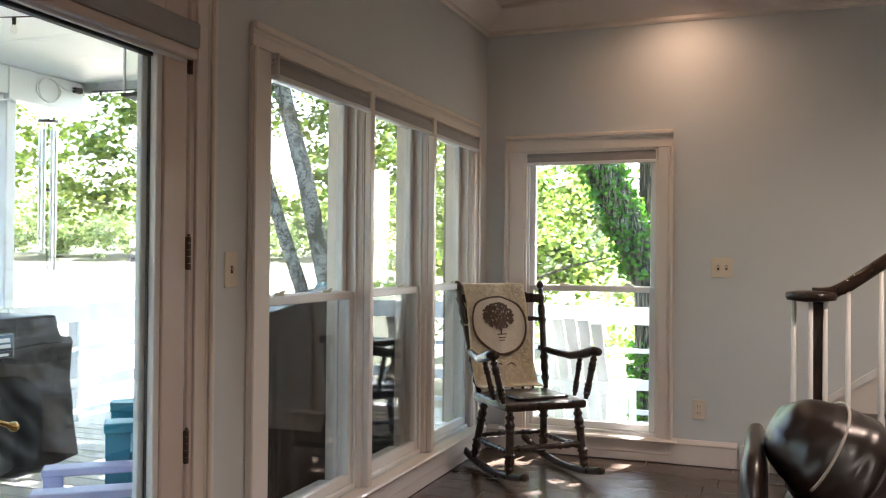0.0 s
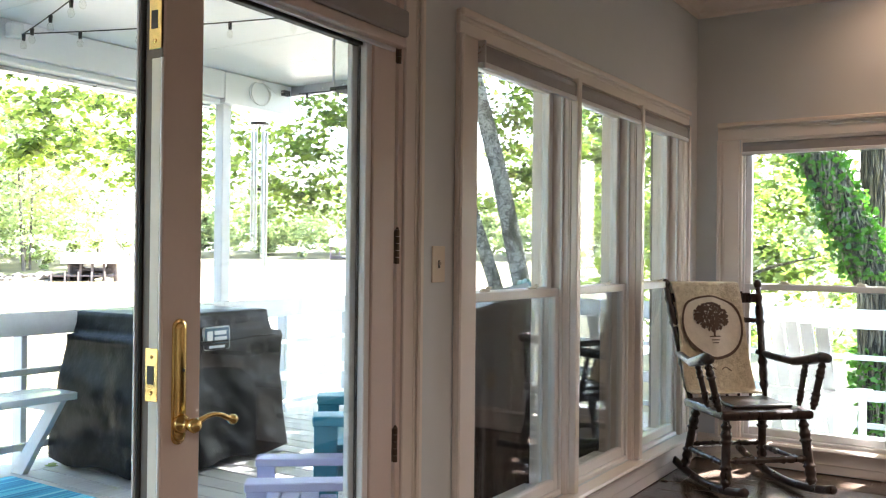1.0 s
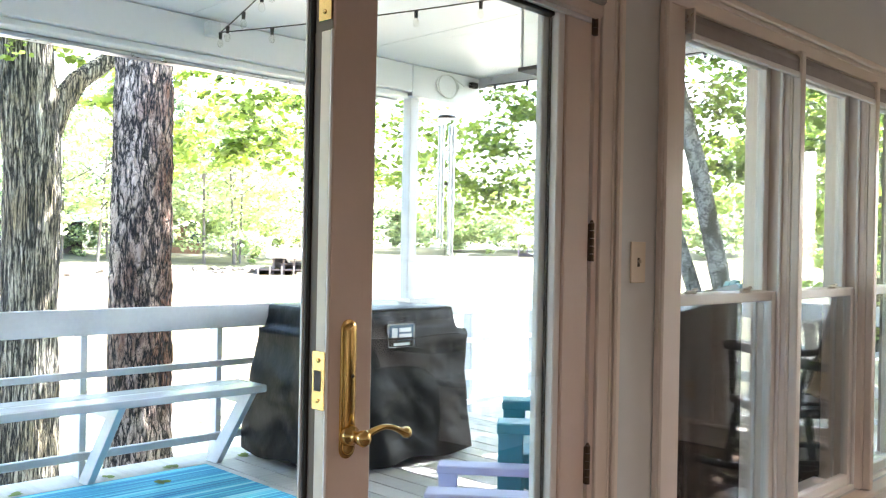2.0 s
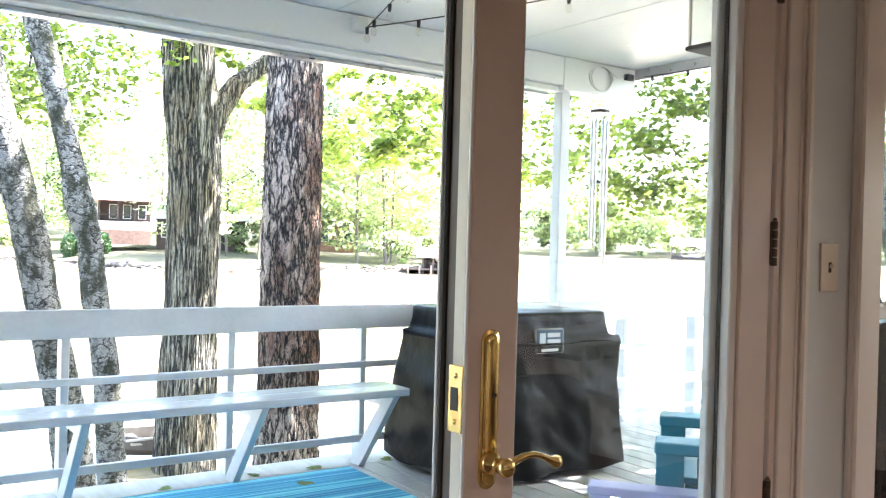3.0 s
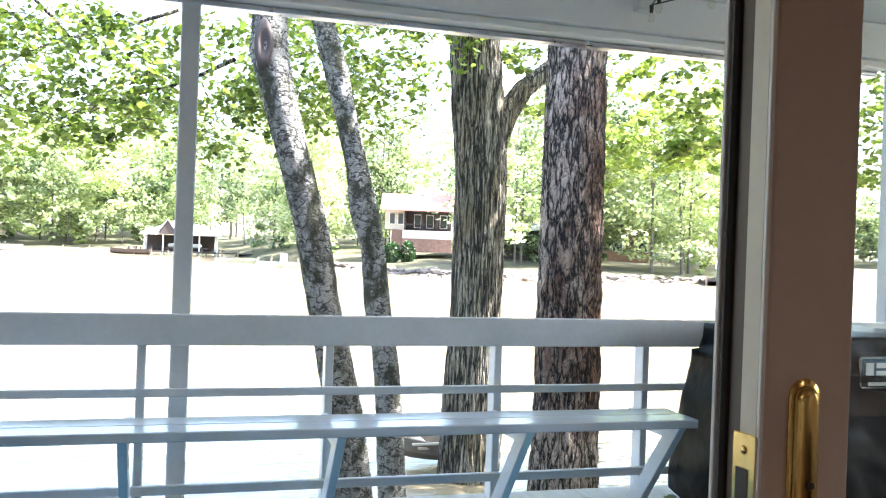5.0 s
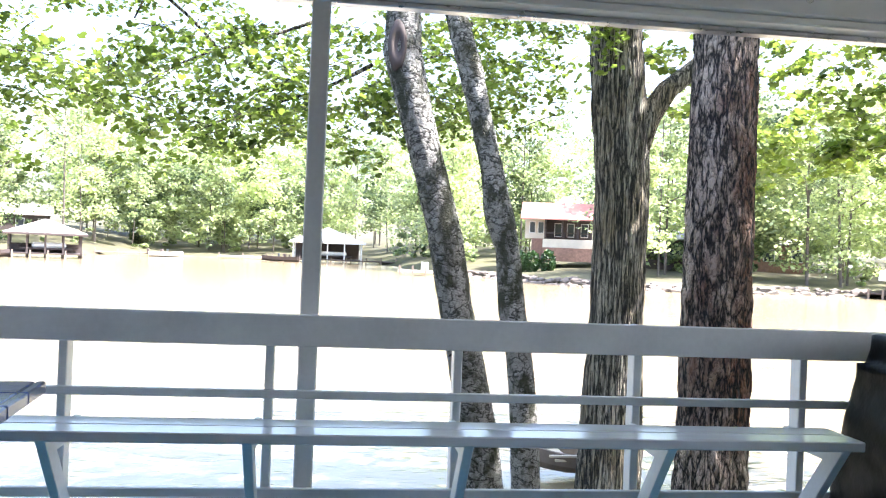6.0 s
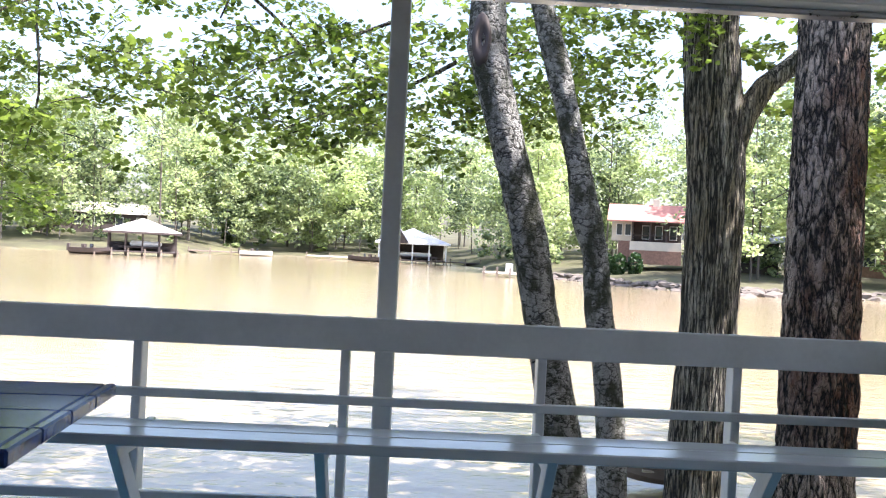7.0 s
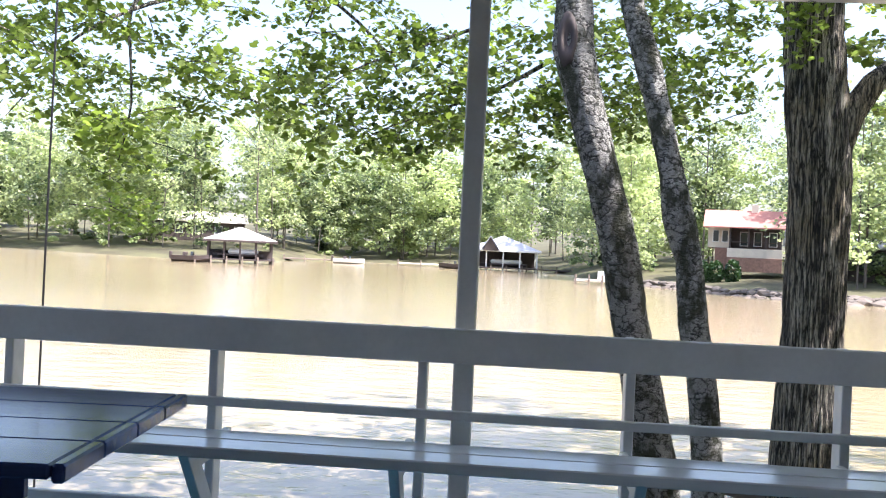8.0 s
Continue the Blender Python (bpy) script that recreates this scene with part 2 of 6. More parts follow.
def bark_mat(name, dark, light, scale, zs, tint, patch, edge, fine_w, lo, hi, rough=0.9, tint_amt=0.8, multiply=False, at=0.47, plates=True):
    """Bark: two nets of cracks (between plates, or meandering), fine grain and large patches."""
    m = bpy.data.materials.new(name)
    m.use_nodes = True
    nt = m.node_tree
    N, L = nt.nodes.new, nt.links.new
    b = nt.nodes["Principled BSDF"]

    def math_node(op, a, c=None, d=None):
        n = N("ShaderNodeMath")
        n.operation = op
        for k, v in enumerate((a, c, d)):
            if isinstance(v, (int, float)):
                n.inputs[k].default_value = v
            elif v is not None:
                L(v, n.inputs[k])
        return n.outputs[0]

    tc = N("ShaderNodeTexCoord")

    def field(sc, z, detail, rgh=0.5, dist=0.0):
        mp, n = N("ShaderNodeMapping"), N("ShaderNodeTexNoise")
        mp.inputs["Scale"].default_value = (1, 1, z)
        L(tc.outputs["Object"], mp.inputs[0])
        n.inputs["Scale"].default_value, n.inputs["Detail"].default_value, n.inputs["Roughness"].default_value = sc, detail, rgh
        n.inputs["Distortion"].default_value = dist
        L(mp.outputs[0], n.inputs["Vector"])
        return n.outputs[0]

    def cracks(sc, z, gain, dist):
        if not plates:
            return math_node("MINIMUM", math_node("MULTIPLY", math_node("ABSOLUTE", math_node("SUBTRACT", field(sc, z, 2.5, 0.6, dist), 0.5)), gain), 1.0)
        mp, n, sc_, ad, vo = N("ShaderNodeMapping"), N("ShaderNodeTexNoise"), N("ShaderNodeVectorMath"), N("ShaderNodeVectorMath"), N("ShaderNodeTexVoronoi")
        mp.inputs["Scale"].default_value = (1, 1, z)
        L(tc.outputs["Object"], mp.inputs[0])
        n.inputs["Scale"].default_value, n.inputs["Detail"].default_value = sc * 0.8, 4
        L(mp.outputs[0], n.inputs["Vector"])
        sc_.operation = "SCALE"
        sc_.inputs["Scale"].default_value = dist / sc
        L(n.outputs["Color"], sc_.inputs[0])
        L(mp.outputs[0], ad.inputs[0])
        L(sc_.outputs[0], ad.inputs[1])
        vo.feature = "DISTANCE_TO_EDGE"
        vo.inputs["Scale"].default_value = sc
        L(ad.outputs[0], vo.inputs["Vector"])
        return math_node("MINIMUM", math_node("MULTIPLY", vo.outputs["Distance"], gain), 1.0)

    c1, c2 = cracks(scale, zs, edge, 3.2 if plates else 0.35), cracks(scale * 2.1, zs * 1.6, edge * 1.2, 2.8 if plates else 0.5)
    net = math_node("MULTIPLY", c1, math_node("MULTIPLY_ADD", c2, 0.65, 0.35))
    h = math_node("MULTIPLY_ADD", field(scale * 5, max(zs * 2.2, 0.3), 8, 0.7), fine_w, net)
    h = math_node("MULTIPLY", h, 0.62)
    # Crack shade and ridge highlights deepen the bark's own tones, by bump height.
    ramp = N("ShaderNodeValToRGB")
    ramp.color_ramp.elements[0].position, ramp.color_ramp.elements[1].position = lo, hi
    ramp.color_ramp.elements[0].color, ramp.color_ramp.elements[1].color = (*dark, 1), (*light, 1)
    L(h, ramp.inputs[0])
    r2 = N("ShaderNodeValToRGB")
    r2.color_ramp.elements[0].position, r2.color_ramp.elements[1].position = at, at + 0.11
    L(field(patch, 0.6, 7, 0.66), r2.inputs[0])
    mix = N("ShaderNodeMixRGB")
    mix.blend_type = "MULTIPLY" if multiply else "MIX"
    L(math_node("MULTIPLY", r2.outputs[0], tint_amt), mix.inputs[0])
    L(ramp.outputs[0], mix.inputs[1])
    mix.inputs[2].default_value = (*tint, 1)
    L(mix.outputs[0], b.inputs["Base Color"])
    b.inputs["Roughness"].default_value = rough
    bp = N("ShaderNodeBump")
    bp.inputs["Strength"].default_value, bp.inputs["Distance"].default_value = 1.0, 0.04
    L(h, bp.inputs["Height"])
    L(bp.outputs[0], b.inputs["Normal"])
    return m


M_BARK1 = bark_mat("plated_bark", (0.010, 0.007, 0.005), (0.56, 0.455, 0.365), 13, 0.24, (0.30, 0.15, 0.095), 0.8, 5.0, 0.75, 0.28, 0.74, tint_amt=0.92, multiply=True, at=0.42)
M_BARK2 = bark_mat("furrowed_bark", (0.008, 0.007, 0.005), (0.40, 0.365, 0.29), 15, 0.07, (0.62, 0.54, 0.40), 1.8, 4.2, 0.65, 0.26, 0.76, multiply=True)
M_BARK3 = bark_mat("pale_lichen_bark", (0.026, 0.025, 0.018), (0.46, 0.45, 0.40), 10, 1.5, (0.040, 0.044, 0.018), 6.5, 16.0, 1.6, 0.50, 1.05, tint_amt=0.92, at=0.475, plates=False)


def water_mat():
    m = mat("muddy_lake_water", (0.30, 0.240, 0.145), 0.11, var=0.2, scale=0.03, fine=0.4, bump=0)
    nt = m.node_tree
    N, L = nt.nodes.new, nt.links.new
    tc, mp, n1, n2, ad, bp = N("ShaderNodeTexCoord"), N("ShaderNodeMapping"), N("ShaderNodeTexNoise"), N("ShaderNodeTexNoise"), N("ShaderNodeMath"), N("ShaderNodeBump")
    mp.inputs["Scale"].default_value = (1, 2.0, 1)
    L(tc.outputs["Object"], mp.inputs[0])
    for n, s in ((n1, 1.1), (n2, 5.0)):
        n.inputs["Scale"].default_value, n.inputs["Detail"].default_value = s, 4
        L(mp.outputs[0], n.inputs["Vector"])
    ad.operation = "MULTIPLY_ADD"
    ad.inputs[1].default_value = 0.3
    L(n2.outputs[0], ad.inputs[0])
    L(n1.outputs[0], ad.inputs[2])
    L(ad.outputs[0], bp.inputs["Height"])
    bp.inputs["Strength"].default_value, bp.inputs["Distance"].default_value = 0.9, 0.035
    nt.nodes["Principled BSDF"].inputs["Specular IOR Level"].default_value = 0.62
    L(bp.outputs[0], nt.nodes["Principled BSDF"].inputs["Normal"])
    return m


M_WATER = water_mat()


def ground_mat():
    m = mat("lawn_and_leaf_litter", (0.052, 0.039, 0.027), 0.95, var=0.35, scale=0.18, fine=2.5, bump=0.3, dist=0.05, col2=(0.120, 0.120, 0.052))
    return m


M_GROUND = ground_mat()


def stripe_mat():
    m = bpy.data.materials.new("striped_rug")
    m.use_nodes = True
    nt = m.node_tree
    N, L = nt.nodes.new, nt.links.new
    tc, mp, n1, ramp, n2, bp = N("ShaderNodeTexCoord"), N("ShaderNodeMapping"), N("ShaderNodeTexNoise"), N("ShaderNodeValToRGB"), N("ShaderNodeTexNoise"), N("ShaderNodeBump")
    mp.inputs["Scale"].default_value = (0.25, 26, 1)
    L(tc.outputs["Object"], mp.inputs[0])
    n1.inputs["Scale"].default_value, n1.inputs["Detail"].default_value = 1.0, 3
    L(mp.outputs[0], n1.inputs["Vector"])
    els = ramp.color_ramp.elements
    els[0].position, els[0].color = 0.3, (0.03, 0.16, 0.34, 1)
    els[1].position, els[1].color = 0.72, (0.45, 0.68, 0.74, 1)
    for p, c in ((0.42, (0.10, 0.45, 0.62, 1)), (0.5, (0.03, 0.20, 0.42, 1)), (0.58, (0.12, 0.55, 0.66, 1))):
        e = els.new(p)
        e.color = c
    L(n1.outputs[0], ramp.inputs[0])
    b = nt.nodes["Principled BSDF"]
    L(ramp.outputs[0], b.inputs["Base Color"])
    b.inputs["Roughness"].default_value = 0.85
    n2.inputs["Scale"].default_value = 220
    L(tc.outputs["Object"], n2.inputs["Vector"])
    L(n2.outputs[0], bp.inputs["Height"])
    bp.inputs["Strength"].default_value, bp.inputs["Distance"].default_value = 0.5, 0.003
    L(bp.outputs[0], b.inputs["Normal"])
    return m


M_RUG = stripe_mat()


# ---- mesh helpers ----
def smooth(me, on=True):
    me.polygons.foreach_set("use_smooth", [on] * len(me.polygons))


def add_box(bm, lo, hi, bev=0.0, m=None, seg=1):
    c = [(a + b) / 2 for a, b in zip(lo, hi)]
    d = [max(1e-4, abs(b - a)) for a, b in zip(lo, hi)]
    r = bmesh.ops.create_cube(bm, size=1, matrix=(m or Matrix()) @ Matrix.Translation(c) @ Matrix.Diagonal((*d, 1)))
    if bev:
        es = list({e for v in r["verts"] for e in v.link_edges})
        bmesh.ops.bevel(bm, geom=es, offset=bev, segments=seg, affect="EDGES", profile=0.5)


def add_cyl(bm, a, b, r1, r2=None, seg=12, caps=True):
    a, b = Vector(a), Vector(b)
    d = b - a
    m = Matrix.Translation((a + b) / 2) @ d.to_track_quat("Z", "Y").to_matrix().to_4x4()
    bmesh.ops.create_cone(bm, cap_ends=caps, segments=seg, radius1=r1, radius2=r1 if r2 is None else r2, depth=d.length, matrix=m)


def add_lathe(bm, prof, base=(0, 0, 0), axis=(0, 0, 1), seg=14):
    """prof: (radius, height) pairs turned about the axis."""
    q = Vector(axis).to_track_quat("Z", "Y").to_matrix()
    rings = []
    for r, h in prof:
        rings.append([bm.verts.new(Vector(base) + q @ Vector((r * math.cos(k * math.tau / seg), r * math.sin(k * math.tau / seg), h))) for k in range(seg)])
    for ra, rb in zip(rings, rings[1:]):
        for k in range(seg):
            bm.faces.new((ra[k], ra[(k + 1) % seg], rb[(k + 1) % seg], rb[k]))
    bm.faces.new(rings[0][::-1])
    bm.faces.new(rings[-1])


def add_tube(bm, pts, r, seg=8):
    """A tube along points; r is one radius or one for each point."""
    pts = [Vector(p) for p in pts]
    rs = [r] * len(pts) if not isinstance(r, (list, tuple)) else list(r)
    rings = []
    for i, p in enumerate(pts):
        d = (pts[min(i + 1, len(pts) - 1)] - pts[max(i - 1, 0)]).normalized()
        q = d.to_track_quat("Z", "Y").to_matrix()
        rings.append([bm.verts.new(p + q @ Vector((rs[i] * math.cos(k * math.tau / seg), rs[i] * math.sin(k * math.tau / seg), 0))) for k in range(seg)])
    for ra, rb in zip(rings, rings[1:]):
        best = min(range(seg), key=lambda s: (ra[0].co - rb[s].co).length)
        for k in range(seg):
            bm.faces.new((ra[k], ra[(k + 1) % seg], rb[(k + 1 + best) % seg], rb[(k + best) % seg]))
    bm.faces.new(rings[0][::-1])
    bm.faces.new(rings[-1])


def add_prism(bm, poly, lo, hi, axis="x", bev=0.0):
    """A flat outline pushed from lo to hi along an axis; poly gives the other two coordinates in order."""
    def v(p, h):
        return {"x": (h, p[0], p[1]), "y": (p[0], h, p[1]), "z": (p[0], p[1], h)}[axis]
    a, b = [bm.verts.new(v(p, lo)) for p in poly], [bm.verts.new(v(p, hi)) for p in poly]
    fs = [bm.faces.new(a[::-1]), bm.faces.new(b)]
    n = len(poly)
    for i in range(n):
        fs.append(bm.faces.new((a[i], a[(i + 1) % n], b[(i + 1) % n], b[i])))
    bmesh.ops.recalc_face_normals(bm, faces=fs)
    if bev:
        bmesh.ops.bevel(bm, geom=list({e for f in fs for e in f.edges}), offset=bev, segments=1, affect="EDGES")


def mesh_of(name, bm, material, sm=False):
    me = bpy.data.meshes.new(name)
    bm.to_mesh(me)
    bm.free()
    me.materials.append(material)
    if sm:
        smooth(me)
    return me


def part(name, bm, material, parent, label="", sm=False):
    ob = new(name, mesh_of(name, bm, material, sm))
    ob.parent = parent
    return tagged(ob, label)


def pbox(name, lo, hi, material, parent, bev=0.004, label="", m=None):
    bm = bmesh.new()
    add_box(bm, lo, hi, bev, m)
    return part(name, bm, material, parent, label)


def thing(name, label, category, group="", kind="", at=(0, 0, 0)):
    ob = new(name)
    ob.empty_display_size = 0.1
    ob.location = at
    return tagged(ob, label, category, group, kind)


def solid(name, bm, material, label, category, group="", kind="", sm=False):
    return tagged(new(name, mesh_of(name, bm, material, sm)), label, category, group, kind)


def sbox(name, boxes, material, label, category, kind="structure", bev=0.0):
    bm = bmesh.new()
    for lo, hi in boxes:
        add_box(bm, lo, hi, bev)
    return solid(name, bm, material, label, category, kind=kind)


def poly_cloud(name, co, ks, material, parent=None):
    """Many flat leaves in one mesh: co holds all corners, ks corners to each leaf."""
    me = bpy.data.meshes.new(name)
    n = len(co)
    me.vertices.add(n)
    me.vertices.foreach_set("co", np.asarray(co, np.float32).ravel())
    me.loops.add(n)
    me.loops.foreach_set("vertex_index", np.arange(n, dtype=np.int32))
    me.polygons.add(n // ks)
    me.polygons.foreach_set("loop_start", np.arange(0, n, ks, dtype=np.int32))
    me.update(calc_edges=True)
    me.validate()
    me.materials.append(material)
    ob = new(name, me)
    if parent:
        ob.parent = parent
    return ob


def leaf_corners(cent, size, outline, rng, flat=0.5, fold=0.15):
    """Corners of leaves of one outline, turned at random; flat 1 lays them level, 0 any way up."""
    n = len(cent)
    nz = rng.normal(size=(n, 3))
    nz[:, 2] = np.abs(nz[:, 2]) + flat * 2.5
    nz /= np.linalg.norm(nz, axis=1)[:, None]
    t = rng.normal(size=(n, 3))
    u = np.cross(nz, t)
    u /= np.linalg.norm(u, axis=1)[:, None]
    v = np.cross(nz, u)
    o = np.asarray(outline)
    z = fold * np.abs(o[:, 0])
    co = (cent[:, None, :] + size[:, None, None] * (o[None, :, 0:1] * u[:, None] + o[None, :, 1:2] * v[:, None] - z[None, :, None] * nz[:, None]))
    return co.reshape(-1, 3)


MAPLE = [(0, -0.5), (0.28, -0.36), (0.5, -0.05), (0.26, 0.08), (0.3, 0.38), (0, 0.55), (-0.3, 0.38), (-0.26, 0.08), (-0.5, -0.05), (-0.28, -0.36)]
CLUMP = [(0.1, -0.5), (0.5, -0.15), (0.3, 0.4), (-0.2, 0.5), (-0.5, 0.0)]

# ---- the room ----
FL, CE = 0.06, 2.84          # floor and ceiling levels
WX, WY = 4.20, 1.385          # room faces of the end wall and of the window wall
WT = 0.17                    # wall thickness
sbox("floor", [((-5.0, -5.0, -0.25), (WX, WY + WT, FL - 0.006))], M_FLOOR, "dark brown wood plank floor", "floor")
floor = bpy.data.objects["floor"]
sbox("ceiling", [((-5.0, -5.0, CE), (WX + WT, WY + WT, CE + 0.12))], M_CEIL, "warm cream painted ceiling", "ceiling")
sbox("wall_east", [((WX, -5.0, FL - 0.2), (WX + WT, 0.30, CE)), ((WX, 0.30, FL - 0.2), (WX + WT, 1.135, 0.20)),
                   ((WX, 0.30, 1.94), (WX + WT, 1.135, CE)), ((WX, 1.135, FL - 0.2), (WX + WT, WY + WT, CE))], M_WALL,
     "pale grey painted end wall with one window", "wall")
NA, NB, NZ0, NZ1 = 1.585, 3.915, 0.235, 2.005     # opening of the window row
sbox("wall_north", [((-5.0, WY, FL - 0.2), (-0.92, WY + WT, CE)), ((-0.92, WY, 2.09), (1.15, WY + WT, CE)),
                    ((1.15, WY, FL - 0.2), (NA, WY + WT, CE)), ((NA, WY, FL - 0.2), (NB, WY + WT, NZ0)),
                    ((NA, WY, NZ1), (NB, WY + WT, CE)), ((NB, WY, FL - 0.2), (WX, WY + WT, CE))], M_WALL,
     "pale grey painted wall with french door and windows", "wall")
# Unseen dark cladding, added to cut light bounced from house to porch rail.
SO = WY + WT + 0.001
sbox("outer_cladding_north", [((-5.0, SO, -0.2), (-0.93, SO + 0.02, 2.545)), ((1.16, SO, -0.2), (NA - 0.02, SO + 0.02, 2.545)),
                      ((NA - 0.02, SO, NZ1 + 0.04), (NB + 0.02, SO + 0.02, 2.545)), ((NB + 0.02, SO, -0.2), (WX + WT, SO + 0.02, 2.545)),
                      ((NA - 0.02, SO, -0.2), (NB + 0.02, SO + 0.02, NZ0 - 0.04)), ((-0.93, SO, 2.12), (1.16, SO + 0.02, 2.545))], M_DARKCLAD,
     "unseen dark outer cladding added on the porch side", "wall")
sbox("wall_south", [((-5.0, -5.15, FL - 0.2), (WX + WT, -5.0, CE))], M_WALL, "pale grey painted wall", "wall")
sbox("wall_west", [((-5.15, -5.15, FL - 0.2), (-5.0, WY + WT, CE))], M_WALL, "pale grey painted wall", "wall")


def crown(name, poly, lo, hi, axis):
    bm = bmesh.new()
    add_prism(bm, poly, lo, hi, axis)
    solid(name, bm, M_TRIM, "cream painted crown moulding under the ceiling", "moulding", kind="structure")


CR = [(0, CE - 0.16), (0, CE - 0.001), (0.13, CE - 0.001), (0.13, CE - 0.02), (0.10, CE - 0.05), (0.030, CE - 0.118), (0.016, CE - 0.128), (0.018, CE - 0.148), (0.008, CE - 0.16)]
crown("crown_moulding_north", [(WY - 0.001 - a, b) for a, b in CR], -5.0, WX - 0.001, "x")
crown("crown_moulding_east", [(WX - 0.002 - a, b) for a, b in CR], -5.0, WY - 0.0015, "y")
BB = [(0, FL), (0, FL + 0.145), (0.008, FL + 0.145), (0.018, FL + 0.125), (0.020, FL + 0.118), (0.016, FL + 0.11), (0.016, FL)]
bm = bmesh.new()
add_prism(bm, [(WX - 0.001 - a, b) for a, b in BB], 0.19, 1.36, "y")
add_prism(bm, [(WX - 0.001 - a, b) for a, b in BB], -0.15, 0.19, "y")
solid("baseboard_east", bm, M_TRIM, "white painted baseboard along the end wall", "baseboard", kind="structure")
bm = bmesh.new()
add_prism(bm, [(WY - 0.001 - a, b) for a, b in BB], 1.21, WX - 0.02, "x")
solid("baseboard_north", bm, M_TRIM, "white painted baseboard under the windows", "baseboard", kind="structure")


# a sash window; built in its own frame: u along the wall, w outwards, z up
def window_unit(name, label, to, u0, u1, z0, z1, zm, blind_z, bw):
    """to maps (u, w, z) to the world; w=0 is the room face; bw is the depth of the blind."""
    win = thing(name, label, "window", kind="structure")

    def bx(pn, a, b, material, parent=win, bev=0.004, lab=""):
        A, B = to(*a), to(*b)
        return pbox(pn, [min(p, q) for p, q in zip(A, B)], [max(p, q) for p, q in zip(A, B)], material, parent, bev, lab)
    j = 0.020
    bx("jamb", (u0, -0.012, z0), (u0 + j, 0.165, z1), M_TRIM)
    bx("jamb", (u1 - j, -0.012, z0), (u1, 0.165, z1), M_TRIM)
    bx("head_jamb", (u0 + j, -0.012, z1 - j), (u1 - j, 0.165, z1), M_TRIM)
    bx("window_sill", (u0 + j, 0.01, z0), (u1 - j, 0.19, z0 + 0.022), M_SASH)
    for d, w in ((0.012, 0.012), (0.101, 0.012)):   # parting stops
        bx("stop", (u0 + j, d, z0 + 0.022), (u0 + j + w, d + 0.012, z1 - j), M_SASH, bev=0.002)
        bx("stop", (u1 - j - w, d, z0 + 0.022), (u1 - j, d + 0.012, z1 - j), M_SASH, bev=0.002)
    for sn, wa, wb, za, zb, rb, rt in (("lower_sash", 0.026, 0.061, z0 + 0.022, zm + 0.018, 0.045, 0.036), ("upper_sash", 0.063, 0.098, zm - 0.014, z1 - j, 0.034, 0.045)):
        s = thing(sn, "", "")
        s.parent = win
        ua, ub, st = u0 + j + 0.003, u1 - j - 0.003, 0.036
        bx("stile", (ua, wa, za), (ua + st, wb, zb), M_SASH, s)
        bx("stile", (ub - st, wa, za), (ub, wb, zb), M_SASH, s)
        bx("rail", (ua + st, wa, za), (ub - st, wb, za + rb), M_SASH, s)
        bx("rail", (ua + st, wa, zb - rt), (ub - st, wb, zb), M_SASH, s)
        g = bx("pane", (ua + st - 0.004, (wa + wb) / 2 - 0.003, za + rb - 0.004), (ub - st + 0.004, (wa + wb) / 2 + 0.003, zb - rt + 0.004), M_GLASS, s, 0)
        g.visible_shadow = False
    for f in (0.22, 0.70):
        uc = u0 + (u1 - u0) * f
        lk = bx("sash_lock", (uc - 0.03, 0.034, zm + 0.018), (uc + 0.03, 0.056, zm + 0.030), M_CREAM, bev=0.006)
        bx("lever", (uc - 0.008, 0.026, zm + 0.030), (uc + 0.020, 0.040, zm + 0.038), M_CREAM, lk, 0.003)
    # rolled blind at the head
    b = thing("roller_blind", "", "")
    b.parent = win
    A, B = to(u0 + 0.014, bw, z1 - 0.036), to(u1 - 0.014, bw, z1 - 0.036)
    bm = bmesh.new()
    add_cyl(bm, A, B, 0.027, seg=20)
    part("roll", bm, M_BLIND, b, "taupe rolled blind fabric", True)
    bx("drop", (u0 + 0.014, bw - 0.026, blind_z + 0.018), (u1 - 0.014, bw - 0.023, z1 - 0.036), M_BLIND, b, 0)
    bx("bottom_bar", (u0 + 0.012, bw - 0.031, blind_z), (u1 - 0.012, bw - 0.017, blind_z + 0.022), M_BLINDBAR, b, 0.004)
    for uc in (u0 + 0.004, u1 - 0.012):
        bx("bracket", (uc, bw - 0.034, z1 - 0.080), (uc + 0.008, bw + 0.03, z1 - 0.003), M_CHROME, b, 0.002)
    return win


def to_north(u, w, z):
    return (u, WY + w, z)


def to_east(u, w, z):
    return (WX + w, u, z)


units = [(NA, 2.385), (2.395, 3.155), (3.165, NB)]
for k, (a, b) in enumerate(units):
    window_unit("window_%d" % (k + 1), "white double-hung window with rolled taupe blind", to_north, a, b, NZ0, NZ1, 1.095, 1.905, -0.014)
window_unit("window_4", "white double-hung window with rolled taupe blind", to_east, 0.30, 1.135, 0.20, 1.94, 1.08, 1.845, 0.02)


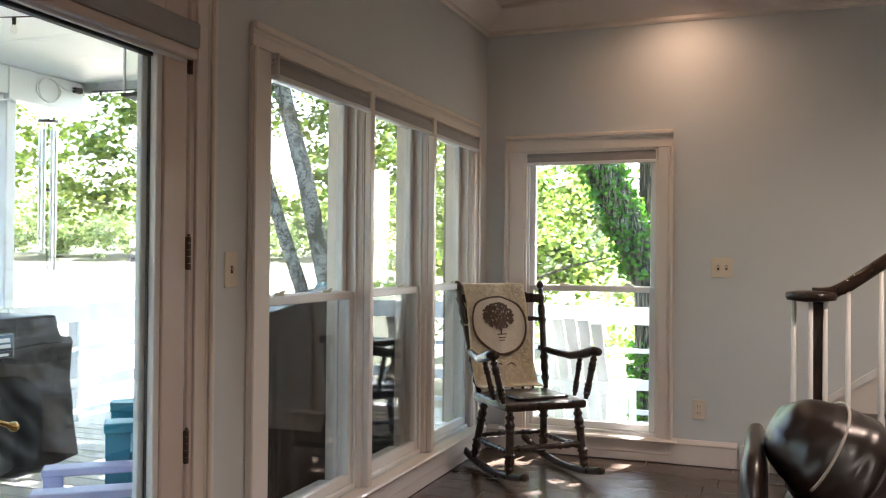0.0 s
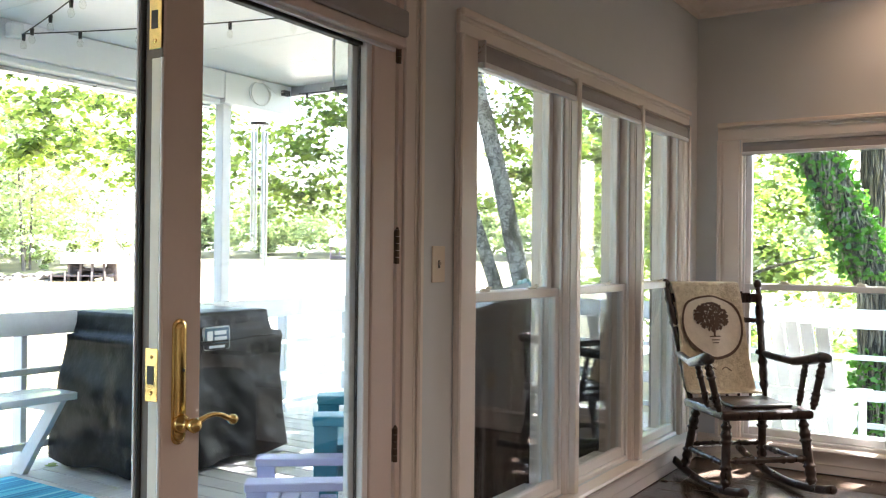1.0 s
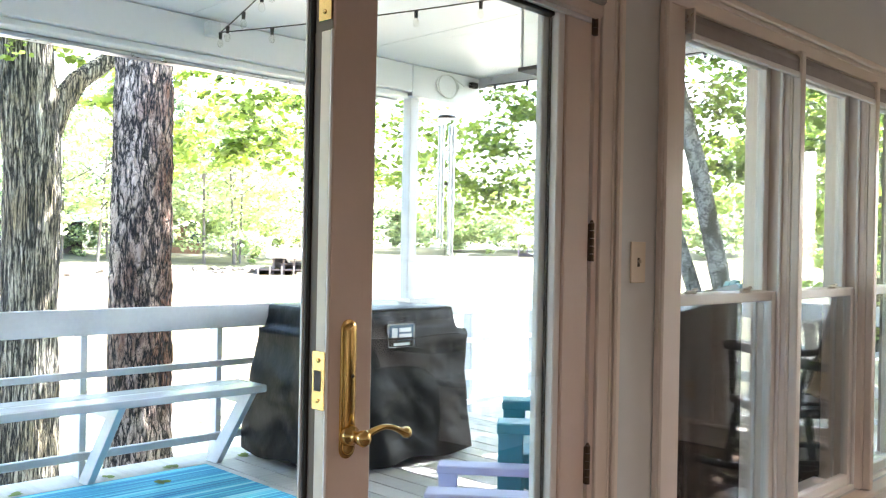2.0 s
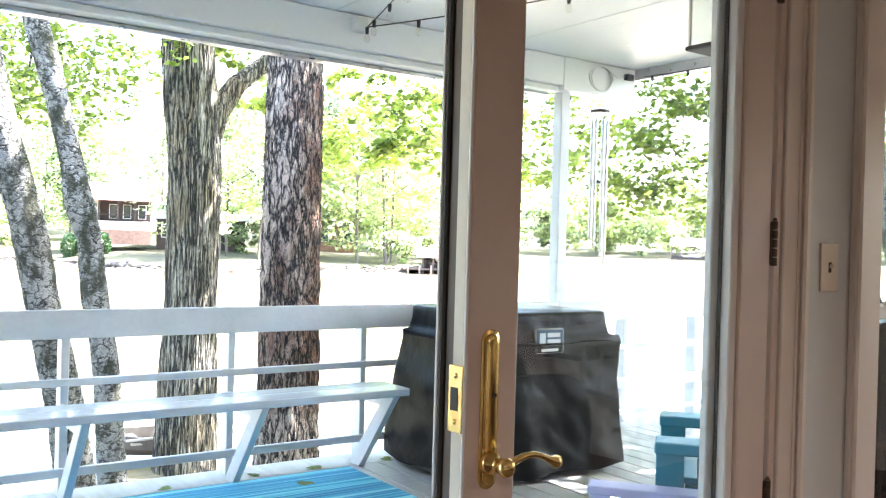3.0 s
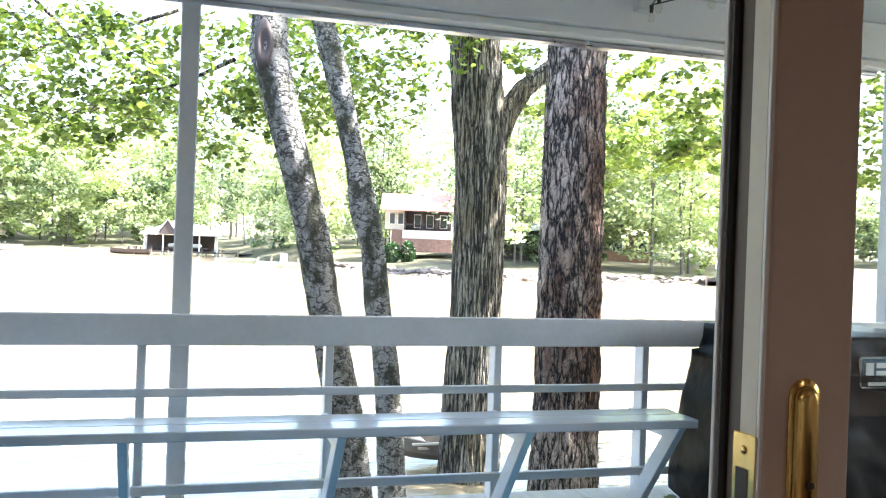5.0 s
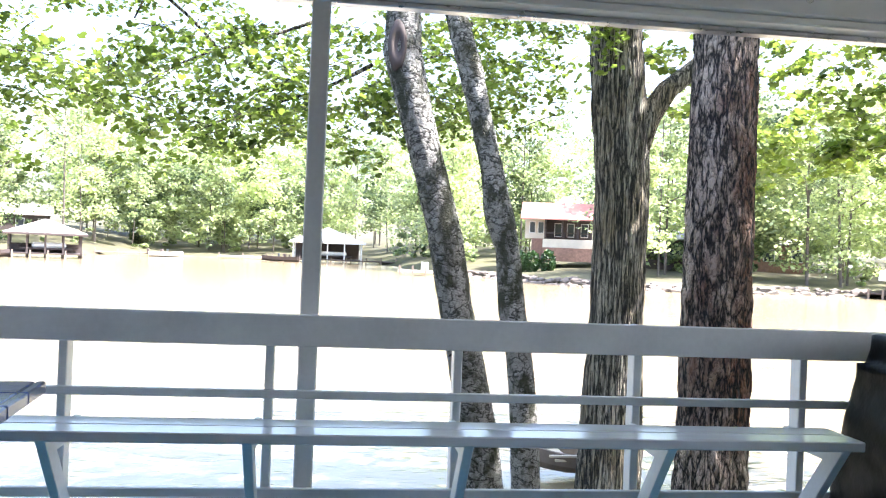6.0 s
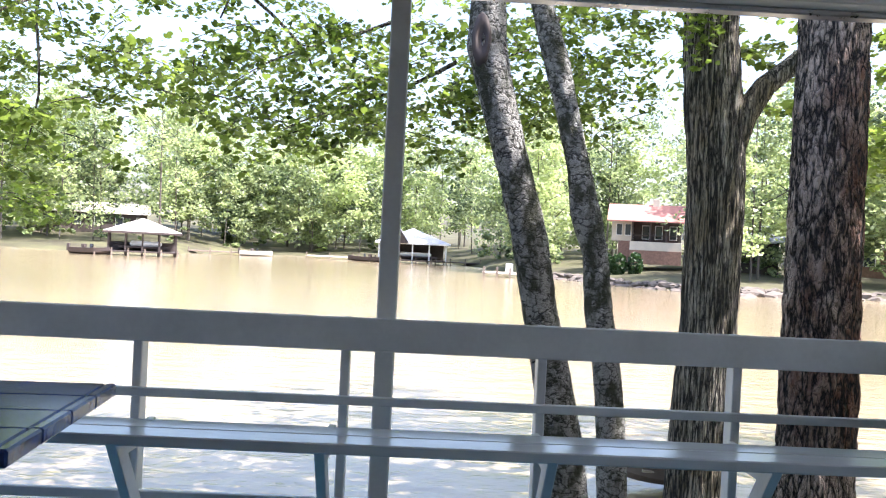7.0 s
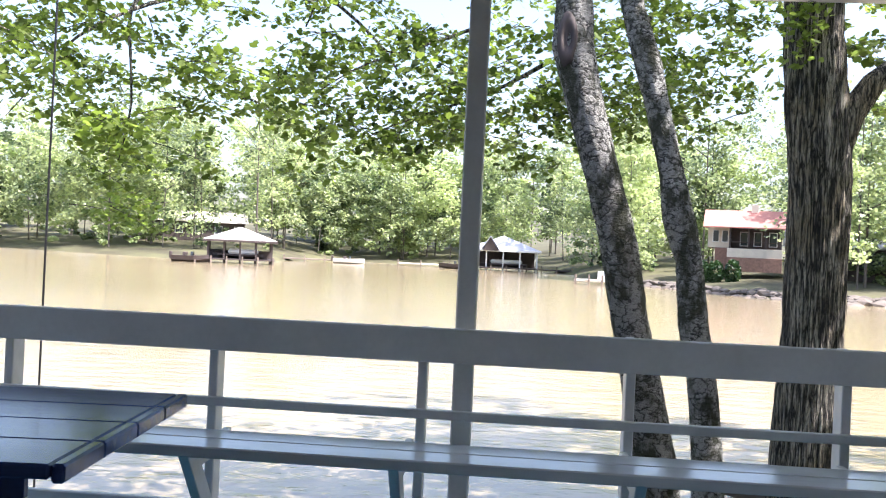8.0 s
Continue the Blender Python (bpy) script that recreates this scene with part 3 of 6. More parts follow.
def moulded(bm, to, u0, u1, z0, z1, along):
    """Stepped casing board: flat, with a raised back band along its outer edge (along: 'l','r' or 't')."""
    def bx(a, b, bev=0.003):
        A, B = to(*a), to(*b)
        add_box(bm, [min(p, q) for p, q in zip(A, B)], [max(p, q) for p, q in zip(A, B)], bev)
    bx((u0, -0.018, z0), (u1, -0.0005, z1))
    t = 0.022
    if along == "l":
        bx((u0 - 0.002, -0.032, z0), (u0 + t, -0.017, z1 + 0.002), 0.005)
        bx((u0 + t + 0.008, -0.022, z0), (u0 + t + 0.016, -0.017, z1 - t), 0.002)
    if along == "r":
        bx((u1 - t, -0.032, z0), (u1 + 0.002, -0.017, z1 + 0.002), 0.005)
        bx((u1 - t - 0.016, -0.022, z0), (u1 - t - 0.008, -0.017, z1 - t), 0.002)
    if along == "t":
        bx((u0, -0.034, z1 - t), (u1, -0.017, z1 + 0.004), 0.005)
        bx((u0, -0.023, z1 - t - 0.018), (u1, -0.017, z1 - t - 0.008), 0.002)


def casing(name, label, pieces, to):
    c = thing(name, label, "trim", kind="structure")
    for pn, args in pieces:
        bm = bmesh.new()
        moulded(bm, to, *args)
        part(pn, bm, M_TRIM, c)
    return c


cn = casing("trim_north", "cream painted casing round the row of three windows",
            [("side_casing", (1.468, 1.590, 0.24, 2.004, "l")), ("mullion_casing", (2.368, 2.412, 0.24, 2.004, "")),
             ("mullion_casing", (3.138, 3.182, 0.24, 2.004, "")), ("side_casing", (3.905, 3.99, 0.24, 2.004, "r")),
             ("head_casing", (1.468, 3.99, 2.005, 2.088, "t"))], to_north)
for a in (2.370, 3.140):
    pbox("mullion_face", (a, WY - 0.050, 0.24), (a + 0.040, WY - 0.0185, 2.004), M_TRIM, cn, 0.004)
pbox("stool", (1.44, WY - 0.075, 0.215), (4.02, WY + 0.03, 0.2345), M_TRIM, cn, 0.008)
pbox("apron", (1.48, WY - 0.022, 0.115), (3.99, WY - 0.0005, 0.214), M_TRIM, cn, 0.006)
pbox("apron_band", (1.48, WY - 0.030, 0.175), (3.99, WY - 0.0225, 0.214), M_TRIM, cn, 0.004)
ce = casing("trim_east", "cream painted casing round the end window",
            [("side_casing", (0.215, 0.305, 0.20, 1.935, "l")), ("side_casing", (1.13, 1.255, 0.20, 1.935, "r")),
             ("head_casing", (0.215, 1.255, 1.936, 2.035, "t"))], to_east)
pbox("stool", (WX - 0.065, 0.185, 0.180), (WX + 0.03, 1.285, 0.1995), M_TRIM, ce, 0.008)
pbox("apron", (WX - 0.022, 0.22, 0.105), (WX - 0.0005, 1.25, 0.179), M_TRIM, ce, 0.006)
# door surround
df = casing("door_frame", "cream painted casing and jamb of the french door",
            [("side_casing", (1.155, 1.245, FL, 2.10, "r")), ("head_casing", (-0.95, 1.245, 2.101, 2.20, "t")),
             ("side_casing", (-1.02, -0.925, FL, 2.10, "l"))], to_north)
pbox("jamb", (1.126, WY - 0.012, FL), (1.150, WY + WT, 2.09), M_DOOR, df, 0.002)
pbox("jamb", (-0.92, WY - 0.012, FL), (-0.896, WY + WT, 2.09), M_DOOR, df, 0.002)
pbox("head_jamb", (-0.896, WY - 0.012, 2.068), (1.126, WY + WT, 2.09), M_DOOR, df, 0.002)
pbox("threshold", (-0.896, WY - 0.01, FL - 0.03), (1.126, WY + WT + 0.05, FL + 0.015), M_CHROME, df, 0.004)

# ---- french door leaf, standing a little ajar ----
door = thing("door_1", "cream french door leaf with one tall pane and brass handle, slightly ajar", "door", kind="structure")
LW, LT, Z0, Z1 = 0.906, 0.0715, FL + 0.025, 2.062       # leaf width, thickness, bottom, top


def dbox(pn, a, b, material, parent=door, bev=0.003, lab=""):
    return pbox(pn, a, b, material, parent, bev, lab)


# local: x from the hinge (0) to the free edge (-LW), y from the room face (0) outwards
dbox("stile", (-LW, 0, Z0), (-LW + 0.114, LT - 0.014, Z1), M_DOOR)
dbox("stile", (-0.119, 0, Z0), (-0.004, LT - 0.014, Z1), M_DOOR)
dbox("top_rail", (-LW + 0.114, 0, 1.885), (-0.119, LT - 0.014, Z1), M_DOOR)
dbox("bottom_rail", (-LW + 0.114, 0, Z0), (-0.119, LT - 0.014, 0.30), M_DOOR)
for a, b in (((-LW + 0.112, 0.012, 0.29), (-LW + 0.126, 0.040, 1.89)), ((-0.145, 0.008, 0.29), (-0.118, 0.044, 1.89)),
             ((-LW + 0.126, 0.008, 1.868), (-0.145, 0.044, 1.890)), ((-LW + 0.126, 0.008, 0.295), (-0.145, 0.044, 0.315))):
    dbox("glazing_bead", a, b, M_SASH, bev=0.003)
dbox("gasket", (-0.1500, 0.029, 0.315), (-0.1455, 0.040, 1.868), M_GASKET, bev=0.002)
dbox("outer_bead", (-0.172, 0.041, 0.315), (-0.119, 0.060, 1.868), M_OUTW, bev=0.003)
dbox("gasket", (-LW + 0.1265, 0.014, 1.856), (-0.156, 0.040, 1.8675), M_GASKET, bev=0.002)
pane = dbox("pane", (-LW + 0.1262, 0.024, 0.30), (-0.147, 0.030, 1.88), M_GLASS, bev=0)
pane.visible_shadow = False
# free edge: cream strip, bead, weatherstrip
dbox("edge_face", (-LW - 0.0018, 0.0375, Z0), (-LW - 0.0002, 0.058, 1.672), M_EDGE, bev=0)
dbox("edge_strip", (-LW - 0.003, 0.009, Z0), (-LW - 0.0002, 0.037, 1.672), M_CREAM, bev=0.001, lab="cream edge strip")
dbox("edge_recess", (-LW - 0.0012, 0.005, 1.6725), (-LW - 0.0002, 0.056, Z1), M_EDGE, bev=0)
dbox("edge_bead", (-LW - 0.006, 0.0004, Z0), (-LW - 0.0003, 0.0060, 1.672), M_SASH, bev=0.001)
ast = dbox("weatherstrip", (-LW - 0.010, 0.0585, Z0), (-LW + 0.004, 0.070, Z1), M_GASKET, bev=0.004, lab="black rubber weatherstrip")
dbox("outer_strip", (-LW - 0.012, 0.0705, Z0), (-LW + 0.02, 0.077, Z1), M_OUTW, ast, 0.001, "white outer strip")


def strike(za, zb, holes):
    p = dbox("strike_plate", (-LW - 0.0080, 0.003, za), (-LW - 0.0062, 0.041, zb), M_BRASS, bev=0.001, lab="brass strike plate")
    for h0, h1 in holes:
        dbox("slot", (-LW - 0.0088, 0.014, h0), (-LW - 0.0081, 0.034, h1), M_HOLE, p, 0)
    for zc in (za + 0.018, zb - 0.018):
        bm = bmesh.new()
        add_cyl(bm, (-LW - 0.0081, 0.022, zc), (-LW - 0.0100, 0.022, zc), 0.0052, 0.004, seg=12)
        part("screw", bm, M_BRASS, p, sm=True)


strike(0.925, 1.040, [(0.962, 1.002)])
strike(1.690, 1.985, [(1.735, 1.775), (1.83, 1.862)])
# handle: long back plate, hub and scrolled lever
HX = -LW + 0.049
bm = bmesh.new()
outline = [(HX + 0.0205 * math.cos(a), zc + 0.0205 * math.sin(a)) for zc, a0 in ((1.082, 0.0), (0.845, math.pi)) for a in [a0 + math.pi * k / 12 for k in range(13)]]
add_prism(bm, outline, -0.004, -0.0003, "y", 0.001)
inner = [(HX + 0.015 * math.cos(a), zc + 0.015 * math.sin(a)) for zc, a0 in ((1.080, 0.0), (0.847, math.pi)) for a in [a0 + math.pi * k / 12 for k in range(13)]]
rings = []
for f, y in ((1.0, -0.0045), (0.95, -0.008), (0.80, -0.0115), (0.5, -0.0135)):
    rings.append([bm.verts.new((HX + (p[0] - HX) * f, y, 0.9635 + (p[1] - 0.9635) * (1 - (1 - f) * 0.12))) for p in inner])
for ra, rb in zip(rings, rings[1:]):
    for k in range(26):
        bm.faces.new((ra[k], ra[(k + 1) % 26], rb[(k + 1) % 26], rb[k]))
bm.faces.new(rings[-1])
bmesh.ops.recalc_face_normals(bm, faces=bm.faces[:])
hd = part("handle_plate", bm, M_BRASS, door, "polished brass back plate", True)
bm = bmesh.new()
add_lathe(bm, [(0.020, 0.0), (0.023, 0.006), (0.019, 0.016), (0.012, 0.022), (0.011, 0.034), (0.015, 0.040), (0.017, 0.050), (0.012, 0.058), (0.002, 0.060)], (HX, -0.004, 0.872), (0, -1, 0), 20)
part("hub", bm, M_BRASS, hd, sm=True)
bm = bmesh.new()
pts, rad = [], []
for k in range(15):
    f = k / 14
    pts.append((HX + 0.125 * f, -0.046 - 0.006 * math.sin(f * 3), 0.876 + 0.012 * math.sin(f * 4.6 - 0.4)))
    rad.append(0.0085 - 0.003 * math.sin(f * math.pi) + (0.004 if f > 0.86 else 0))
add_tube(bm, pts, rad, 12)
part("lever", bm, M_BRASS, hd, sm=True)
bm = bmesh.new()
add_cyl(bm, (HX, -0.0155, 0.99), (HX, -0.0175, 0.99), 0.004, seg=10)
part("keyhole", bm, M_HOLE, hd)
# hinges
for zc in (1.885, 1.272, 0.668):
    bm = bmesh.new()
    for k in range(5):
        add_cyl(bm, (0.006, -0.004, zc - 0.052 + k * 0.0211), (0.006, -0.004, zc - 0.0325 + k * 0.0211), 0.0075, seg=14)
    add_cyl(bm, (0.006, -0.004, zc + 0.053), (0.006, -0.004, zc + 0.060), 0.006, 0.003, seg=12)
    add_box(bm, (-0.004, -0.0015, zc - 0.05), (0.004, 0.03, zc + 0.05), 0.0005)
    part("hinge", bm, M_BRONZE, door, "dark bronze butt hinge")
# blind cassette fixed on the leaf
bl = thing("door_blind", "", "")
bl.parent = door
pbox("cassette", (-LW + 0.085, -0.050, 1.905), (-0.006, -0.0005, 1.985), M_BLIND, bl, 0.006, "taupe blind cassette")
pbox("bottom_bar", (-LW + 0.09, -0.040, 1.872), (-0.010, -0.012, 1.904), M_DOOR, bl, 0.004)
pbox("back_strip", (-LW + 0.10, -0.011, 1.862), (-0.02, -0.0006, 1.880), M_BLINDBAR, bl, 0.002)
door.location = (1.113, 1.372, 0)
door.rotation_euler = (0, 0, radians(2.4))


def wall_plate(name, label, to, uc, zc, w, h, kind):
    p = thing(name, label, "switch" if kind != "outlet" else "outlet")

    def bx(pn, a, b, material, parent=p, bev=0.0015):
        A, B = to(*a), to(*b)
        return pbox(pn, [min(x, y) for x, y in zip(A, B)], [max(x, y) for x, y in zip(A, B)], material, parent, bev)
    bx("plate", (uc - w / 2, -0.006, zc - h / 2), (uc + w / 2, -0.0003, zc + h / 2), M_PLATE)
    if kind == "outlet":
        for dz in (0.02, -0.02):
            s = bx("socket", (uc - 0.017, -0.008, zc + dz - 0.014), (uc + 0.017, -0.0062, zc + dz + 0.014), M_PLATE, bev=0.001)
            for du in (-0.007, 0.007):
                bx("slot", (uc + du - 0.0015, -0.0086, zc + dz - 0.006), (uc + du + 0.0015, -0.0081, zc + dz + 0.006), M_HOLE, s, 0)
    else:
        for du in ((0,) if kind == "single" else (-0.023, 0.023)):
            bx("slot", (uc + du - 0.006, -0.0068, zc - 0.013), (uc + du + 0.006, -0.0061, zc + 0.013), M_HOLE, bev=0)
            bx("toggle", (uc + du - 0.0045, -0.017, zc - 0.002), (uc + du + 0.0045, -0.0069, zc + 0.009), M_PLATE, bev=0.002)


wall_plate("light_switch", "almond double toggle light switch on the end wall", to_east, -0.062, 1.22, 0.118, 0.118, "double")
wall_plate("light_switch", "almond single toggle light switch beside the door", to_north, 1.370, 1.218, 0.075, 0.120, "single")
wall_plate("wall_outlet", "almond duplex wall outlet low on the end wall", to_east, 0.065, 0.385, 0.072, 0.115, "outlet")
wall_plate("wall_outlet", "almond duplex wall outlet behind the rocking chair", to_east, 1.325, 0.385, 0.072, 0.115, "outlet")

# ---- the deck ----
DZ = 0.0
RY = 4.545                   # room-side face of the front rail
EX = 5.72                    # side rail
sbox("deck_frame", [((-7.0, WY + WT + 0.001, -0.24), (EX + 0.12, RY + 0.14, -0.045))], M_DECK, "grey painted deck frame under the boards", "deck")
bm = bmesh.new()
add_box(bm, (-7.0, RY - 0.10, -0.044), (EX + 0.14, RY + 0.16, DZ - 0.001), 0.004)
add_box(bm, (-7.0, WY + WT + 0.001, -0.20), (EX + 0.12, WY + WT + 0.03, -0.001), 0.0)
solid("deck_edge", bm, M_DECK, "grey painted edge board along the deck rim", "deck board", kind="structure")


def rail_run(name, label, to, posts, length, bars):
    """Fence along u from 0 to length, posts at the given u; w is outwards."""
    r = thing(name, label, "railing", kind="structure")

    def bx(pn, a, b, bev=0.004):
        A, B = to(*a), to(*b)
        return pbox(pn, [min(p, q) for p, q in zip(A, B)], [max(p, q) for p, q in zip(A, B)], M_OUTW, r, bev)
    bx("top_board", (0, 0, 0.755), (length, 0.036, 0.893), 0.005)
    for za, zb in bars:
        bx("bar", (0, 0.005, za), (length, 0.033, zb))
    for u in posts:
        bx("rail_post", (u - 0.019, 0.0365, -0.20), (u + 0.019, 0.125, 0.888))
    return r


X0, XM = -6.2, 3.40
rail_run("railing_front", "white painted deck railing over the lake", lambda u, w, z: (X0 + u, RY + w, z),
         [x - X0 for x in (-5.65, -4.81, -3.98, -3.14, -2.30, -1.425, -0.565, 0.263, 1.093, 1.90, 2.70)], XM - X0 - 0.002, [(0.528, 0.565), (0.098, 0.140)])
rail_run("railing_front_end", "white painted deck railing past the porch post", lambda u, w, z: (XM + u, RY + w, z),
         [x - XM for x in (4.09, 4.88, 5.67)], EX - XM, [(0.535, 0.572), (0.250, 0.330), (0.062, 0.100)])
rail_run("railing_side", "white painted deck railing at the deck end", lambda u, w, z: (EX + w, RY - 0.002 - u, z),
         [0.75, 1.6, 2.4, 3.3, 4.2, 5.0], 5.4, [(0.535, 0.572), (0.250, 0.330), (0.062, 0.100)])
sbox("deck_frame_side", [((WX + WT + 0.001, -1.6, -0.24), (EX + 0.12, WY + WT, -0.045))], M_DECK, "grey painted deck frame at the house end", "deck")


def porch_post(x, y):
    p = thing("porch_post", "white painted square porch post by the railing", "post", "porch posts", "structure")
    pbox("shaft", (x - 0.042, y - 0.042, -0.3), (x + 0.042, y + 0.042, 2.35), M_OUTW, p, 0.006)


porch_post(-0.405, RY + 0.168)
porch_post(3.46, RY + 0.10)
porch_post(-4.3, RY + 0.168)
# beam, gutter and ceiling of the porch
bt = thing("porch_beam", "white painted porch beam with aluminium drip edge", "beam", kind="structure")
pbox("beam_board", (-7.0, RY - 0.02, 2.352), (3.36, RY + 0.12, 2.545), M_SOFFIT, bt, 0.004)
pbox("beam_board", (3.364, RY - 0.02, 2.322), (4.05, RY + 0.12, 2.545), M_SOFFIT, bt, 0.004)
pbox("drip_edge", (-7.0, RY + 0.02, 2.312), (3.36, RY + 0.19, 2.350), M_SOFFIT, bt, 0.006)
pbox("gutter_lip", (-7.0, RY + 0.121, 2.285), (3.36, RY + 0.20, 2.311), M_CHROME, bt, 0.006)
cl = thing("porch_ceiling", "white panelled porch ceiling", "ceiling", kind="structure")
for k in range(9):
    pbox("ceiling_panel", (4.07 - (k + 1) * 1.22 + 0.003, WY + WT + 0.002, 2.550), (4.07 - k * 1.22 - 0.003, RY + 0.13, 2.565), M_SOFFIT, cl, 0.0015)
sbox("porch_roof", [((-7.0, WY + WT + 0.001, 2.566), (4.10, RY + 0.35, 2.72))], M_OUTW, "white trimmed porch roof deck", "roof")
bm = bmesh.new()
add_box(bm, (4.072, WY + WT + 0.002, 2.475), (4.10, RY + 0.12, 2.564), 0.003)
solid("porch_end_trim", bm, M_CHROME, "grey metal edge trim along the porch end", "trim", kind="structure")
# bench along the rail
bench = thing("deck_bench", "glossy white painted plank bench built along the railing", "bench")
pbox("seat_plank", (-2.35, 4.010, 0.450), (1.855, 4.150, 0.490), M_BENCH, bench, 0.005)
pbox("seat_plank", (-2.35, 4.157, 0.450), (1.855, 4.300, 0.490), M_BENCH, bench, 0.005)
for x in (1.80, 1.06, 0.24, -0.60, -1.34, -2.25):
    bm = bmesh.new()
    add_prism(bm, [(4.045, 0.449), (4.145, 0.449), (RY - 0.03, 0.0), (RY - 0.145, 0.0)], x - 0.019, x + 0.019, "x", 0.003)
    part("slanted_leg", bm, M_OUTW, bench)
    pbox("bearer", (x - 0.015, 4.13, 0.375), (x + 0.015, RY - 0.002, 0.4495), M_OUTW, bench, 0.003)
# dark table
tb = thing("patio_table", "black plank-top outdoor dining table with dark frame", "table")
for k in range(4):      # built with its front end corner at the origin
    ya, yb = 0.2425 * k, 0.2425 * k + 0.2385
    pbox("top_board", (-1.85, ya, 0.648), (-0.036, yb, 0.684), M_TABLE, tb, 0.005)
    pbox("end_board", (-0.032, ya, 0.640), (0.0, yb, 0.685), M_TABLE, tb, 0.006)
for y in (0.09, 0.86):
    pbox("apron", (-1.75, y, 0.575), (-0.13, y + 0.025, 0.647), M_TABLE, tb, 0.003)
for x in (-1.70, -0.60):
    for y in (0.14, 0.83):
        pbox("leg", (x - 0.035, y - 0.035, 0.011), (x + 0.035, y + 0.035, 0.647), M_TABLE, tb, 0.005)
tb.matrix_world = pose(-1.205, 2.955, 0.0, 0, 0, 4.7)
# rug
bm = bmesh.new()
add_box(bm, (-2.9, 2.25, DZ + 0.001), (1.72, 4.40, DZ + 0.010), 0.003)
solid("outdoor_rug", bm, M_RUG, "turquoise and blue striped outdoor rug on the deck", "rug")


# ---- covered grill ----
def grill():
    g = thing("covered_grill", "gas grill under a black vinyl cover", "grill")
    # outline of the cover at several heights, sagging between the stiff parts
    levels = [(0.035, 2.00, 3.08, 3.64, 4.50), (0.12, 2.00, 3.08, 3.645, 4.50), (0.30, 2.01, 3.07, 3.66, 4.48), (0.50, 2.04, 3.07, 3.68, 4.46), (0.62, 2.06, 3.08, 3.69, 4.45),
              (0.70, 2.07, 3.10, 3.69, 4.44), (0.735, 2.07, 3.09, 3.70, 4.44), (0.745, 2.11, 3.01, 3.71, 4.43), (0.80, 2.12, 3.00, 3.72, 4.42), (0.862, 2.125, 2.99, 3.73, 4.42), (0.868, 2.140, 2.975, 3.745, 4.405)]
    levels = [(z * 1.035, a, b, c, d) for z, a, b, c, d in levels]
    fine = []
    for a, b in zip(levels, levels[1:]):
        n = max(1, int((b[0] - a[0]) / 0.02))
        fine += [tuple(p + (q - p) * k / n for p, q in zip(a, b)) for k in range(n)]
    levels = fine + [levels[-1]]
    bm = bmesh.new()
    NU = 220
    rings = []
    for li, (z, xa, xb, ya, yb) in enumerate(levels):
        ring = []
        per = 2 * ((xb - xa) + (yb - ya))
        for k in range(NU):
            s = (k / NU) * per
            if s < xb - xa:
                p, n = Vector((xa + s, ya, z)), Vector((0, -1, 0))
            elif s < (xb - xa) + (yb - ya):
                p, n = Vector((xb, ya + s - (xb - xa), z)), Vector((1, 0, 0))
            elif s < 2 * (xb - xa) + (yb - ya):
                p, n = Vector((xb - (s - (xb - xa) - (yb - ya)), yb, z)), Vector((0, 1, 0))
            else:
                p, n = Vector((xa, yb - (s - 2 * (xb - xa) - (yb - ya)), z)), Vector((-1, 0, 0))
            low = max(0.0, 1 - z / 0.75)
            w = 0.012 * low * math.sin(k * 0.25 + 2.1 * math.sin(k * 0.052) + z * 3) + 0.010 * noise.noise(Vector((p.x * 4, p.y * 4, z * 5)))
            w += 0.003 * noise.noise(Vector((p.x * 11 + z * 6, p.y * 11, z * 9))) + 0.010 * low * abs(noise.noise(Vector((p.x * 6 + z * 5, p.y * 6 - z * 4, 3.0)))) * 2
            ring.append(bm.verts.new(p + n * w + Vector((0, 0, 0.012 * math.sin(k * 0.23) if li == 0 else 0))))
        rings.append(ring)
    for a, b in zip(rings, rings[1:]):
        for k in range(NU):
            bm.faces.new((a[k], a[(k + 1) % NU], b[(k + 1) % NU], b[k]))
    top = bm.faces.new(rings[-1])
    bmesh.ops.recalc_face_normals(bm, faces=bm.faces[:])
    c = part("cover", bm, M_COVER, g, "creased black vinyl cover", True)
    lab = pbox("label", (2.44, 3.690, 0.680), (2.64, 3.698, 0.815), M_LABELW, c, 0.012, "small blue and white sewn label")
    pbox("label_field", (2.448, 3.687, 0.717), (2.632, 3.6898, 0.807), M_LABELB, lab, 0)
    for a, b, z0, z1 in ((2.465, 2.505, 0.735, 0.79), (2.52, 2.61, 0.767, 0.79), (2.52, 2.615, 0.735, 0.755), (2.48, 2.60, 0.69, 0.705)):
        pbox("bar", (a, 3.684, z0), (b, 3.6868, z1), M_LABELW, lab, 0)
    bm = bmesh.new()
    pts = []
    for k in range(41):
        f = k / 40
        pts.append((2.06 + 0.95 * f, 3.675 + 0.004 * math.sin(f * 20), 0.735 + 0.006 * math.sin(f * 9)))
    add_tube(bm, pts, 0.006, 6)
    part("seam", bm, M_COVER, c, sm=True)
    for x, y in ((2.2, 3.8), (3.0, 3.8), (2.2, 4.35), (3.0, 4.35)):
        bm = bmesh.new()
        add_cyl(bm, (x - 0.02, y, 0.04), (x + 0.02, y, 0.04), 0.04, seg=16)
        part("caster", bm, M_GASKET, g)
    return g


grill()


